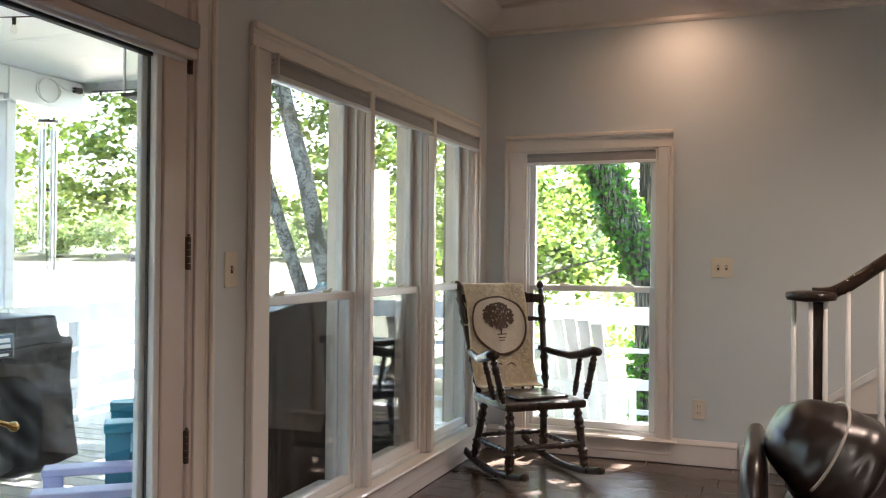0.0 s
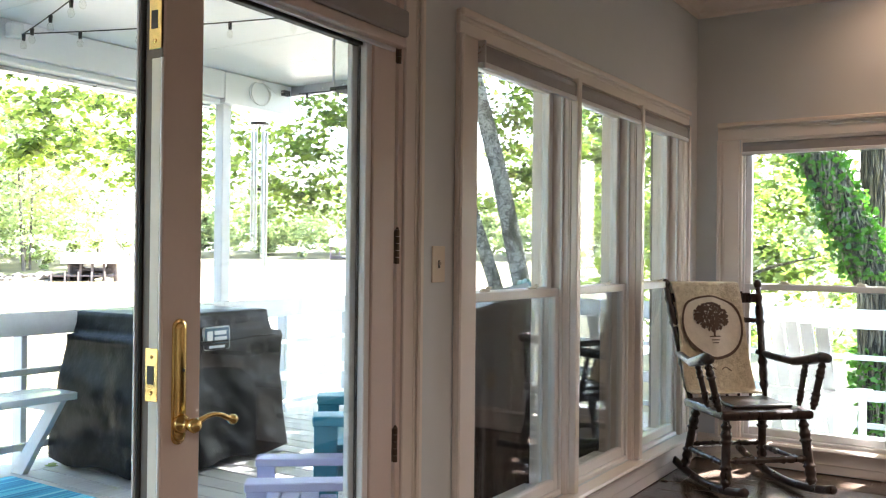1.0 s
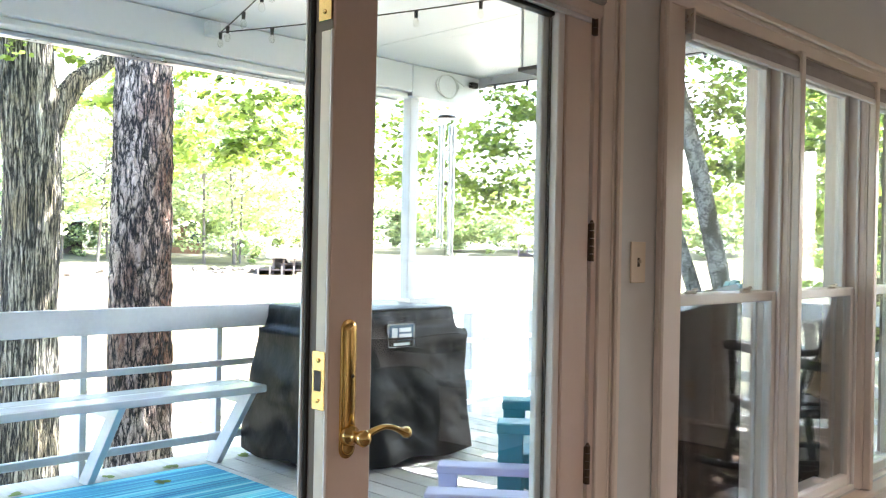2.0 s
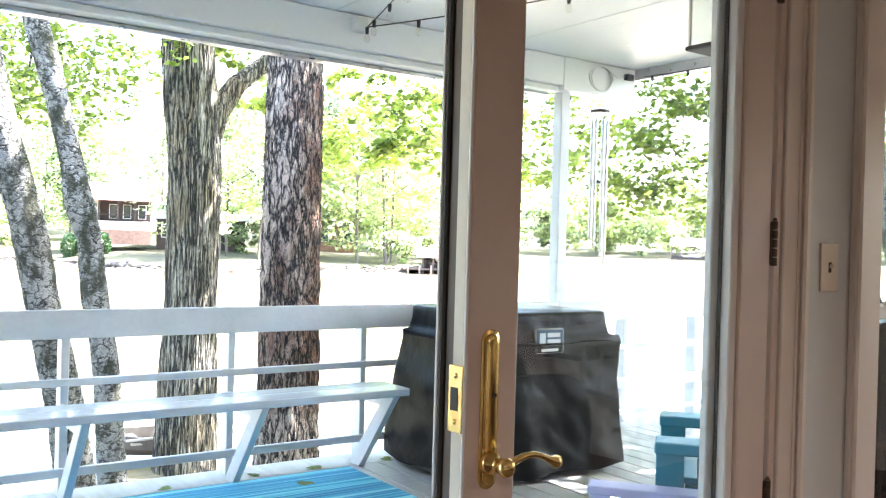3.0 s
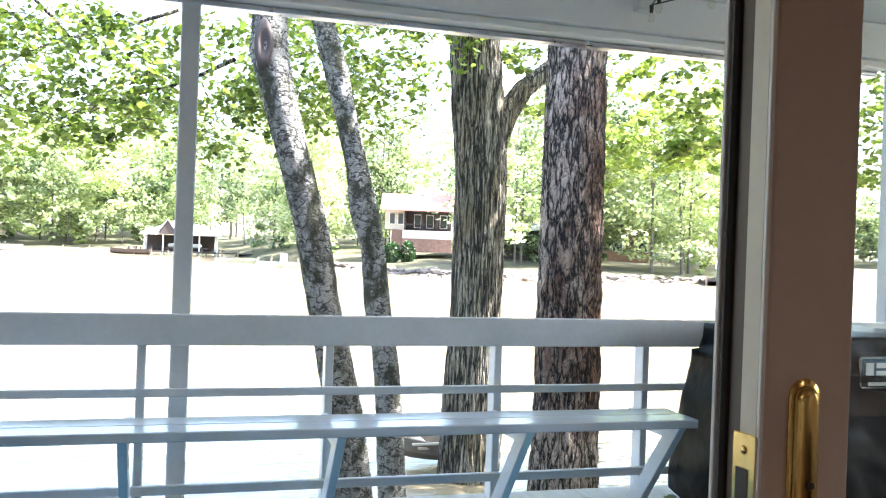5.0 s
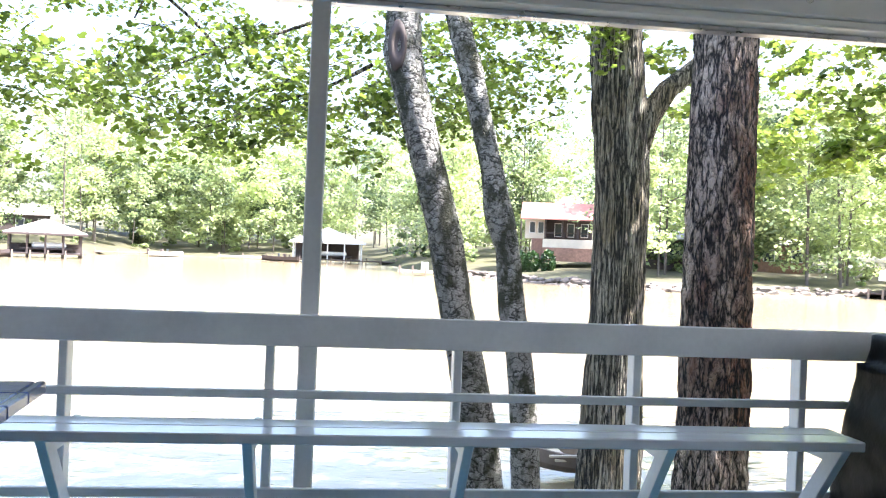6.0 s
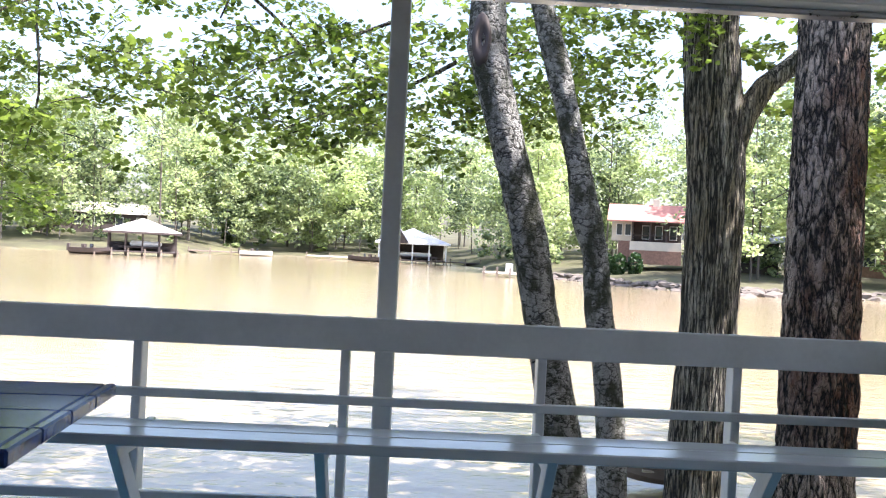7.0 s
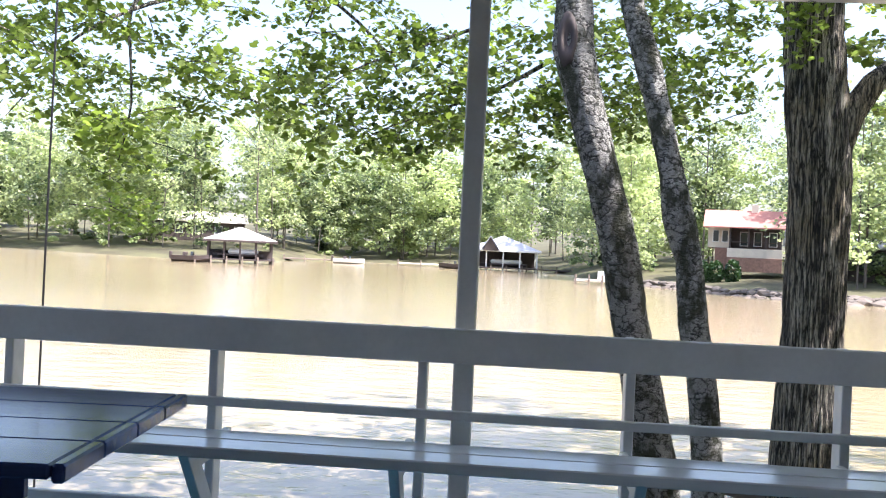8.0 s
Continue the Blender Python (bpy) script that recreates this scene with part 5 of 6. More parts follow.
add_prism(bm, [(-0.165, 0.055), (-0.17, 0.185), (-0.97, 0.735), (-3.2, 2.26), (-3.2, 1.5), (-0.6, 0.055)], WX - 0.022, WX - 0.001, "x")
part("wall_skirt", bm, M_TRIM, st)
bm = bmesh.new()
for (ya, za), (yb, zb) in (((-0.165, 0.178), (-0.97, 0.732)), ((-0.97, 0.732), (-3.2, 2.26))):
    add_prism(bm, [(ya, za - 0.030), (ya, za + 0.014), (yb, zb + 0.014), (yb, zb - 0.030)], WX - 0.036, WX - 0.0225, "x")
part("skirt_cap", bm, M_BALUSTER, st)
newel = thing("newel", "", "")
newel.parent = st
bm = bmesh.new()
add_lathe(bm, [(0.045, 0), (0.045, 0.05), (0.03, 0.08), (0.034, 0.2), (0.030, 0.5), (0.026, 0.80), (0.034, 0.86), (0.024, 0.89), (0.036, 0.95), (0.03, 1.0), (0.045, 1.015)], (SX, -0.535, FL), seg=18)
part("newel_post", bm, M_DARKWOOD, newel, sm=True)
bm = bmesh.new()
add_lathe(bm, [(0.03, 0), (0.105, 0.010), (0.112, 0.025), (0.108, 0.045), (0.07, 0.052), (0.01, 0.055)], (SX, -0.505, FL + 1.015), seg=28)
part("volute", bm, M_DARKWOOD, newel, sm=True)
bm = bmesh.new()
add_tube(bm, [(SX, -0.51, 1.113), (SX, -0.59, 1.118), (SX, -0.66, 1.155), (SX, -0.81, 1.265), (SX, -1.16, 1.505), (SX, -2.96, 2.74)], 0.030, 12)
part("handrail", bm, M_DARKWOOD, st, "dark polished handrail", True)


def baluster(x, y, z0, z1):
    bm = bmesh.new()
    h = z1 - z0
    add_lathe(bm, [(0.017, 0), (0.017, 0.16 * h), (0.012, 0.19 * h), (0.017, 0.22 * h), (0.0125, 0.28 * h), (0.010, h)], (x, y, z0), seg=12)
    part("baluster", bm, M_BALUSTER, st, sm=True)


for k in range(5):
    a = radians(60 + 62 * k)
    baluster(SX + 0.075 * math.cos(a), -0.495 + 0.075 * math.sin(a), FL + (RISE if -0.495 + 0.075 * math.sin(a) < SY else 0), 1.08)
for k in range(14):
    y = -0.66 - 0.135 * k
    baluster(SX, y, FL + RISE * (int((SY - y) / RUN) + 1), 1.13 + (-0.66 - y) * 0.686)
# ceiling rims: the end-wall downlight's, then two added with the fill lamps
for x, y in ((3.84, 0.16), (2.3, -1.7), (-2.2, -2.2)):
    d = thing("ceiling_lamp_rim", "round ceiling rim at a downlight or an added fill lamp", "ceiling light", "downlights")
    bm = bmesh.new()
    add_lathe(bm, [(0.085, 0), (0.085, -0.004), (0.065, -0.006), (0.064, 0.0)], (x, y, CE - 0.0005), seg=28)
    part("rim", bm, M_TRIM, d)

# ---- ground, lake, far shore ----
LAKE = -1.70
R_TAB = [(-100, 190), (-60, 190), (-40, 175), (-31, 165), (-28, 150), (-22, 132), (-17, 128), (-14, 150), (-11, 172), (-5, 165), (0, 168), (3, 150), (5, 122), (8, 102), (11, 95), (15, 84),
         (20, 80), (25, 84), (30, 92), (35, 93), (36.5, 100), (38.5, 380), (100, 380)]


def shore(th):
    return float(np.interp(th, [a for a, _ in R_TAB], [b for _, b in R_TAB]))


def height(x, y):
    near = -1.15 - 0.14 * max(0.0, y - 4.2) - (0.0 if x < 6 else 0.0)
    if x > 6:
        near = max(near, -0.9 - 0.10 * max(0, y - 1.0))
    near = max(near, -3.5)
    th = math.degrees(math.atan2(x, y))
    r = math.hypot(x, y)
    far = -3.5
    if abs(th) < 95:
        d = r - shore(th)
        far = -1.85 + min(0.5, max(-1.6, d * 0.3)) + max(0, d - 1) * 0.055 + (0.6 * noise.noise(Vector((x * 0.03, y * 0.03, 0))) if d > 4 else 0)
        far = min(far, 9.0)
    return max(near, far)


bm = bmesh.new()
rs = [0.0, 3, 5, 6, 7, 8, 9, 10, 12, 15, 20, 30, 45, 60, 68] + list(range(72, 212, 4)) + [220, 240, 270, 300, 340, 370, 378, 384, 392, 410, 450, 550, 800, 1500]
ths = list(range(-180, -60, 6)) + list(np.arange(-60, 60, 1.5)) + list(range(60, 180, 6))
grid = []
for r in rs:
    row = []
    for th in ths:
        x, y = r * math.sin(radians(th)), r * math.cos(radians(th))
        row.append(bm.verts.new((x, y, height(x, y))))
    grid.append(row)
for a, b in zip(grid, grid[1:]):
    for k in range(len(ths)):
        k2 = (k + 1) % len(ths)
        bm.faces.new((a[k], a[k2], b[k2], b[k]))
bmesh.ops.recalc_face_normals(bm, faces=bm.faces[:])
solid("ground", bm, M_GROUND, "lake banks with lawn and brown leaf litter", "ground", kind="structure", sm=True)
bm = bmesh.new()
bmesh.ops.create_grid(bm, x_segments=1, y_segments=1, size=900, matrix=Matrix.Translation((0, 899, LAKE)))
solid("water", bm, M_WATER, "muddy brown lake water with soft ripples", "lake", kind="structure")


def polar(th, r, z=0.0):
    return Vector((-0.3 + r * math.sin(radians(th)), 1.0 + r * math.cos(radians(th)), z))


# ---- near trees ----
def trunk_mesh(name, axis_pts, radii, material, parent, depth, fu, fz, seed, segs=96, rows=150):
    """Bark-covered trunk along a bent axis: ridged noise pushes the surface in and out."""
    P = [Vector(p) for p in axis_pts]
    cum = [0.0]
    for a, b in zip(P, P[1:]):
        cum.append(cum[-1] + (b - a).length)
    bm = bmesh.new()
    rings = []
    for i in range(rows + 1):
        s = cum[-1] * i / rows
        j = max(k for k in range(len(P) - 1) if cum[k] <= s + 1e-6)
        f = (s - cum[j]) / (cum[j + 1] - cum[j])
        c = P[j].lerp(P[j + 1], f)
        r = radii[j] * (1 - f) + radii[j + 1] * f
        ring = []
        for k in range(segs):
            a = k * math.tau / segs
            q = Vector((math.cos(a) * fu, math.sin(a) * fu, s * fz + seed))
            w = noise.noise(q * 0.45 + Vector((seed, 0, 0)))
            q2 = q + Vector((0.5 * w, 0.5 * w, 0.6 * w))
            d = noise.voronoi(q2)[0]
            ridge = min(1.0, (d[1] - d[0]) * 2.2)
            rr = r * (1 + 0.05 * noise.noise(Vector((math.cos(a), math.sin(a), s * 0.8 + seed)))) + depth * (ridge - 0.6) + 0.25 * depth * noise.noise(q * 3.0)
            ring.append(bm.verts.new((c.x + rr * math.cos(a), c.y + rr * math.sin(a), c.z)))
        rings.append(ring)
    for a, b in zip(rings, rings[1:]):
        for k in range(segs):
            bm.faces.new((a[k], a[(k + 1) % segs], b[(k + 1) % segs], b[k]))
    return part(name, bm, material, parent, sm=True)


def limb(parent, pts, radii, material):
    bm = bmesh.new()
    add_tube(bm, pts, radii, 10)
    for v in bm.verts:
        v.co += Vector((noise.noise(v.co * 9), noise.noise(v.co * 9 + Vector((7, 0, 0))), 0)) * 0.012
    return part("limb", bm, material, parent, sm=True)


T1 = thing("oak_tree", "tall tree with thick plated brown bark close to the deck", "tree", "lakeside trees")
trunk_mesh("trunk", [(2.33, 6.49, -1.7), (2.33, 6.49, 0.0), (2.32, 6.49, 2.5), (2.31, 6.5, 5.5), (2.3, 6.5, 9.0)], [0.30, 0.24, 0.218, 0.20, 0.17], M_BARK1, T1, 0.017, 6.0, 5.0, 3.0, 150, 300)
T2 = thing("oak_tree", "thick forked tree with deeply furrowed grey bark", "tree", "lakeside trees")
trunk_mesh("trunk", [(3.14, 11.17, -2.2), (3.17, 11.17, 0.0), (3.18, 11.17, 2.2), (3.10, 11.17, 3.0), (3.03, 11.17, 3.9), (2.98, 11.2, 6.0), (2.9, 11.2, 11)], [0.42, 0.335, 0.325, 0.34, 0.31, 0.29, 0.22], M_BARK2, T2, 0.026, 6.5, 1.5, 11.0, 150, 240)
limb(T2, [(3.26, 11.15, 2.40), (3.46, 11.13, 2.93), (3.68, 11.1, 3.28), (3.95, 11.1, 3.50), (4.4, 11.0, 3.92), (5.2, 10.9, 4.6), (6.2, 10.7, 5.6)], [0.19, 0.155, 0.13, 0.12, 0.11, 0.09, 0.05], M_BARK2)
TA = thing("birch_tree", "slender leaning tree with pale mottled bark and a scarred knot", "tree", "lakeside trees")
AX = [(0.95, 6.45, -1.9), (0.69, 6.45, 0.0), (0.60, 6.45, 0.42), (0.50, 6.45, 0.85), (0.415, 6.45, 1.30), (0.30, 6.45, 1.71), (0.17, 6.45, 2.15), (0.085, 6.45, 2.48), (0.085, 6.45, 2.80), (0.03, 6.46, 3.6), (-0.25, 6.5, 6.0), (-0.6, 6.3, 9)]
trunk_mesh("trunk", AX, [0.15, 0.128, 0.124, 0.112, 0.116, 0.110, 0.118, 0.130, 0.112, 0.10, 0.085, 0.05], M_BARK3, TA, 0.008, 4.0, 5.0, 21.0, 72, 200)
bm = bmesh.new()
for q, (rr, lift) in enumerate(((1.0, 0.0), (0.82, 0.020), (0.62, 0.022), (0.45, 0.010), (0.25, -0.006))):
    ring = []
    for k in range(28):
        a = k * math.tau / 28
        w = 1 + 0.10 * noise.noise(Vector((math.cos(a) * 2, math.sin(a) * 2, q * 0.7)))
        x, z = 0.062 * rr * w * math.cos(a), 0.165 * rr * w * math.sin(a)
        ring.append(bm.verts.new((0.045 + x, 6.45 - 0.128 - lift + 2.6 * x * x + 0.4 * z * z, 2.50 + z)))
    if q:
        for k in range(28):
            bm.faces.new((last[k], last[(k + 1) % 28], ring[(k + 1) % 28], ring[k]))
    last = ring
bm.faces.new(last)
bmesh.ops.recalc_face_normals(bm, faces=bm.faces[:])
part("knot", bm, M_FARDARK, TA, "dark oval branch scar", True)
TB = thing("birch_tree", "slim leaning tree with pale mottled bark", "tree", "lakeside trees")
trunk_mesh("trunk", [(1.36, 7.5, -2.0), (1.23, 7.5, -0.1), (1.18, 7.5, 0.35), (1.10, 7.5, 0.75), (1.05, 7.5, 1.20), (0.965, 7.5, 1.50), (0.90, 7.5, 1.83), (0.785, 7.5, 2.28), (0.68, 7.5, 2.67), (0.56, 7.5, 3.05), (0.2, 7.5, 6.2), (-0.2, 7.4, 9)],
           [0.13, 0.112, 0.105, 0.108, 0.094, 0.118, 0.092, 0.090, 0.100, 0.085, 0.07, 0.04], M_BARK3, TB, 0.007, 4.0, 5.0, 33.0, 64, 180)

# canopy: sprays of leaves along drooping twigs
rng = np.random.default_rng(11)
LOW = [(-60, 150), (-34, 160), (-30.5, 170), (-26, 300), (-24, 430), (-22, 380), (-20, 250), (-15, 230), (-10, 285), (-6, 290), (-2, 250), (1, 265), (4, 235), (10, 245), (13, 235), (15.5, 150),
       (20, 170), (24, 220), (29, 320), (35, 300), (41, 325), (45, 345), (49, 365), (56, 360), (66, 350), (80, 340)]



def canopy(owner, th0, th1, n, r0, r1, leaf, per, up, seed, twig_mat):
    rg = np.random.default_rng(seed)
    cents, sizes = [], []
    bmt = bmesh.new()
    hubs = [(rg.uniform(th0, th1), rg.uniform(0, 1) ** 1.3) for k in range(max(6, n // 4))]
    for k in range(n):
        hub = hubs[k % len(hubs)]
        th = min(th1, max(th0, hub[0] + rg.normal(0, 2.2))) if k % 2 else rg.uniform(th0, th1)
        r = rg.uniform(r0, r1)
        low = 448 - float(np.interp(th, [a for a, _ in LOW], [b for _, b in LOW]))
        e = low + abs(rg.normal(0, 1)) * up if rg.random() < 0.55 else low + rg.uniform(0, 1) * up * 2.6
        if k % 2:
            e = low + hub[1] * up * 2.0 + rg.normal(0, 26)
        c = polar(th, r, 1.25 + e / 1562 * r)
        ang = rg.uniform(0, math.tau)
        L = rg.uniform(0.35, 0.85)
        d = Vector((math.cos(ang), math.sin(ang), rg.uniform(-0.35, 0.05))).normalized()
        pts = [c + d * (L * (f - 0.5)) + Vector((0, 0, -0.22 * L * f * f)) for f in np.linspace(0, 1, 6)]
        add_tube(bmt, pts, [0.006, 0.005, 0.004, 0.003, 0.003, 0.002], 4)
        m = int(per * rg.uniform(0.6, 1.4))
        f = rg.uniform(0, 1, m)
        side = np.cross(np.array(d), (0, 0, 1.0))
        side /= np.linalg.norm(side) + 1e-6
        base = np.array([pts[0]]) + np.outer(f, np.array(pts[-1] - pts[0]))
        base[:, 2] -= 0.0
        off = rg.normal(0, 1, m) * 0.15 * (1.1 - 0.5 * f)
        base += off[:, None] * side[None] + rg.normal(0, 0.05, (m, 3)) + np.array((0, 0, -0.02))
        cents.append(base)
        sizes.append(leaf * rg.uniform(0.6, 1.25, m))
    cents, sizes = np.concatenate(cents), np.concatenate(sizes)
    poly_cloud("crown", leaf_corners(cents, sizes, MAPLE, rg, 0.35), 10, M_LEAF, owner)
    tagged(part("twig", bmt, twig_mat, owner), kind="stuff")


canopy(TA, -40, 4, 340, 6.8, 11.5, 0.070, 58, 205, 1, M_BARK2)
canopy(TB, 1, 15.5, 110, 7.5, 11.5, 0.070, 56, 190, 2, M_BARK2)
canopy(T1, 16, 40, 210, 11.5, 17, 0.125, 50, 240, 3, M_BARK2)
canopy(T2, 36, 75, 380, 9.5, 15, 0.084, 54, 190, 4, M_BARK2)
droop = thing("hanging_branch", "thin leafy branch hanging down over the water", "branch")
canopy(droop, -24.8, -23.0, 22, 10.5, 12.5, 0.088, 24, 62, 9, M_BARK2)
for k, (ta, ea, tb, eb, r) in enumerate(((2, 330, -9, 190, 8.0), (-2, 420, -13, 250, 9.0), (-22, 420, -31, 170, 8.5), (-23, 420, -24.5, 120, 8.0), (9, 400, 7, 215, 9.0), (-12, 420, -5, 230, 9.5))):
    pts = []
    for f in np.linspace(0, 1, 9):
        th, e = ta + (tb - ta) * f + 0.5 * math.sin(6 * f + k), ea + (eb - ea) * f ** 1.2
        pts.append(polar(th, r + 0.4 * math.sin(3 * f + k), 1.22 + e / 1562 * r))
    limb(TA if k != 4 else TB, pts, [0.022 - 0.0022 * q for q in range(9)], M_BARK2)
limb(TA, [(-0.25, 6.5, 5.6), (-1.2, 6.9, 4.9), (-2.4, 7.6, 4.2), (-3.6, 8.2, 3.7)], [0.05, 0.04, 0.028, 0.012], M_BARK2)
limb(TA, [(-0.1, 6.5, 4.6), (-0.9, 7.2, 4.25), (-1.7, 8.0, 3.6), (-2.1, 8.6, 3.1)], [0.035, 0.028, 0.018, 0.008], M_BARK2)


TC = thing("birch_tree", "leaning tree with mottled grey bark beside the deck end", "tree", "lakeside trees")
trunk_mesh("trunk", [(8.75, 4.25, -1.5), (8.40, 4.80, 1.0), (8.28, 5.02, 2.2), (8.12, 5.30, 3.4), (7.9, 5.6, 5.0), (7.8, 5.8, 8.0)], [0.15, 0.115, 0.105, 0.10, 0.085, 0.05], M_BARK3, TC, 0.006, 4.0, 5.0, 41.0, 48, 110)
TD = thing("birch_tree", "slimmer leaning tree with grey bark beside the deck end", "tree", "lakeside trees")
trunk_mesh("trunk", [(8.70, 4.35, -1.5), (8.28, 5.06, 0.86), (8.12, 5.33, 1.8), (7.85, 5.75, 3.4), (7.6, 6.1, 5.5)], [0.12, 0.09, 0.082, 0.07, 0.04], M_BARK3, TD, 0.005, 4.0, 5.0, 47.0, 40, 90)


def shade_crown(owner, lo, hi, n, leaf, seed):
    """Leaves added high overhead out of view as shade, in flat layered clumps."""
    rg = np.random.default_rng(seed)
    c = rg.uniform(lo, hi, (n // 40, 3))
    cents = np.repeat(c, 40, axis=0) + rg.normal(0, 1, (len(c) * 40, 3)) * np.array((0.5, 0.5, 0.15))
    tagged(poly_cloud("shade_crown", leaf_corners(cents, leaf * rg.uniform(0.6, 1.3, len(cents)), MAPLE, rg, 0.6), 10, M_LEAF, owner), kind="stuff")


shade_crown(TA, (-5, 5.6, 6.5), (1.5, 11, 10), 700, 0.2, 21)
shade_crown(T1, (0.5, 5.6, 6.0), (7, 10, 10), 1100, 0.2, 22)
shade_crown(T2, (1, 9, 7.5), (9, 14, 12), 800, 0.22, 23)
# leaves that sprout on the forked trunk
rg = np.random.default_rng(8)
c = np.stack([rg.normal(2.80, 0.11, 200), rg.normal(10.76, 0.06, 200), rg.normal(3.85, 0.25, 200)], 1)
tagged(poly_cloud("sprout", leaf_corners(c, rg.uniform(0.05, 0.10, 200), MAPLE, rg, 0.2), 10, M_LEAF, T2), kind="stuff")


# ---- ivy-clad trees beyond the end window ----
def ivy_tree(axis, r0, r1, label, n, seed):
    t = thing("ivy_tree", label, "tree", "side yard trees")
    P = [Vector(p) for p in axis]
    trunk_mesh("trunk", P, [r0 + (r1 - r0) * k / (len(P) - 1) for k in range(len(P))], M_BARK2, t, 0.02, 3.5, 1.2, seed, 48, 70)
    rg = np.random.default_rng(int(seed))
    f = rg.uniform(0.02, 0.95, n)
    keep = np.array([noise.noise(Vector((0, 0, v * 6 + seed))) > -0.12 for v in f])
    f = f[keep]
    ang = rg.uniform(0, math.tau, len(f))
    rad = (r0 + (r1 - r0) * f) + rg.uniform(0.0, 0.10, len(f))
    zs = P[0].z + f * (P[-1].z - P[0].z)
    mid = np.stack([np.interp(zs, [p.z for p in P], [p.x for p in P]), np.interp(zs, [p.z for p in P], [p.y for p in P]), zs], 1)
    co = mid + np.stack([rad * np.cos(ang), rad * np.sin(ang), np.zeros(len(f))], 1)
    poly_cloud("ivy", leaf_corners(co, rg.uniform(0.035, 0.08, len(f)), MAPLE, rg, 0.1), 10, M_IVY, t)
    return t


ivy_tree([(9.0, 0.88, -1.2), (9.0, 0.93, 0.9), (9.0, 1.52, 2.3), (9.0, 2.15, 3.8), (9.0, 2.55, 6.0)], 0.24, 0.18, "leaning tree trunk wrapped in green ivy", 6500, 51.0)
ivy_tree([(11.5, 1.28, -1.2), (11.5, 1.3, 2.5), (11.5, 1.3, 7.0)], 0.17, 0.14, "straight dark trunk with some ivy in the side yard", 900, 57.0)


IVY = bpy.data.objects["ivy_tree"]
# Unseen crowns added east and south to dapple the deck end and floor.
shade_crown(IVY, (4.9, -1.5, 5.2), (13, 9.5, 9.5), 10500, 0.24, 24)
shade_crown(IVY, (6.2, -7.0, 4.2), (12, -1.5, 9.0), 5000, 0.24, 25)


def broad_tree(label, x, y, z0, h, cr, n, leaf, seed, group="side yard trees", low=0.25):
    t = thing("leafy_tree", label, "tree", group)
    bm = bmesh.new()
    add_tube(bm, [(x, y, z0), (x + 0.1, y, z0 + h * 0.3), (x, y + 0.1, z0 + h * 0.7), (x, y, z0 + h)], [0.16, 0.13, 0.08, 0.02], 10)
    rg = np.random.default_rng(seed)
    for k in range(9):
        a = rg.uniform(0, math.tau)
        zz = z0 + h * rg.uniform(low, 0.8)
        add_tube(bm, [(x, y, zz), (x + 0.5 * cr * math.cos(a), y + 0.5 * cr * math.sin(a), zz + 0.4), (x + cr * 0.9 * math.cos(a), y + cr * 0.9 * math.sin(a), zz + 0.6)], [0.05, 0.03, 0.01], 6)
    part("trunk", bm, M_BARK2, t, sm=True)
    cents = []
    for k in range(n // 60):
        a, f = rg.uniform(0, math.tau), rg.uniform(low, 1.0)
        rr = cr * math.sqrt(rg.uniform(0.1, 1)) * math.sin(math.pi * min(1, 0.25 + 0.75 * (f - low) / (1 - low))) ** 0.6
        c = np.array((x + rr * math.cos(a), y + rr * math.sin(a), z0 + h * f))
        cents.append(c + rg.normal(0, 1, (60, 3)) * np.array((0.42, 0.42, 0.16)))
    cents = np.concatenate(cents)
    poly_cloud("crown", leaf_corners(cents, leaf * rg.uniform(0.6, 1.3, len(cents)), MAPLE, rg, 0.3), 10, M_LEAF, t)


broad_tree("bright green young tree in the side yard", 16.5, 4.6, -1.4, 8, 3.0, 9000, 0.12, 5, low=0.1)
broad_tree("green tree further off in the side yard", 26, 9.0, -1.6, 12, 5.0, 6500, 0.26, 6, low=0.1)
broad_tree("leafy tree behind the ivy trunk", 30, 2.5, -1.5, 13, 5.5, 6500, 0.28, 7, low=0.1)


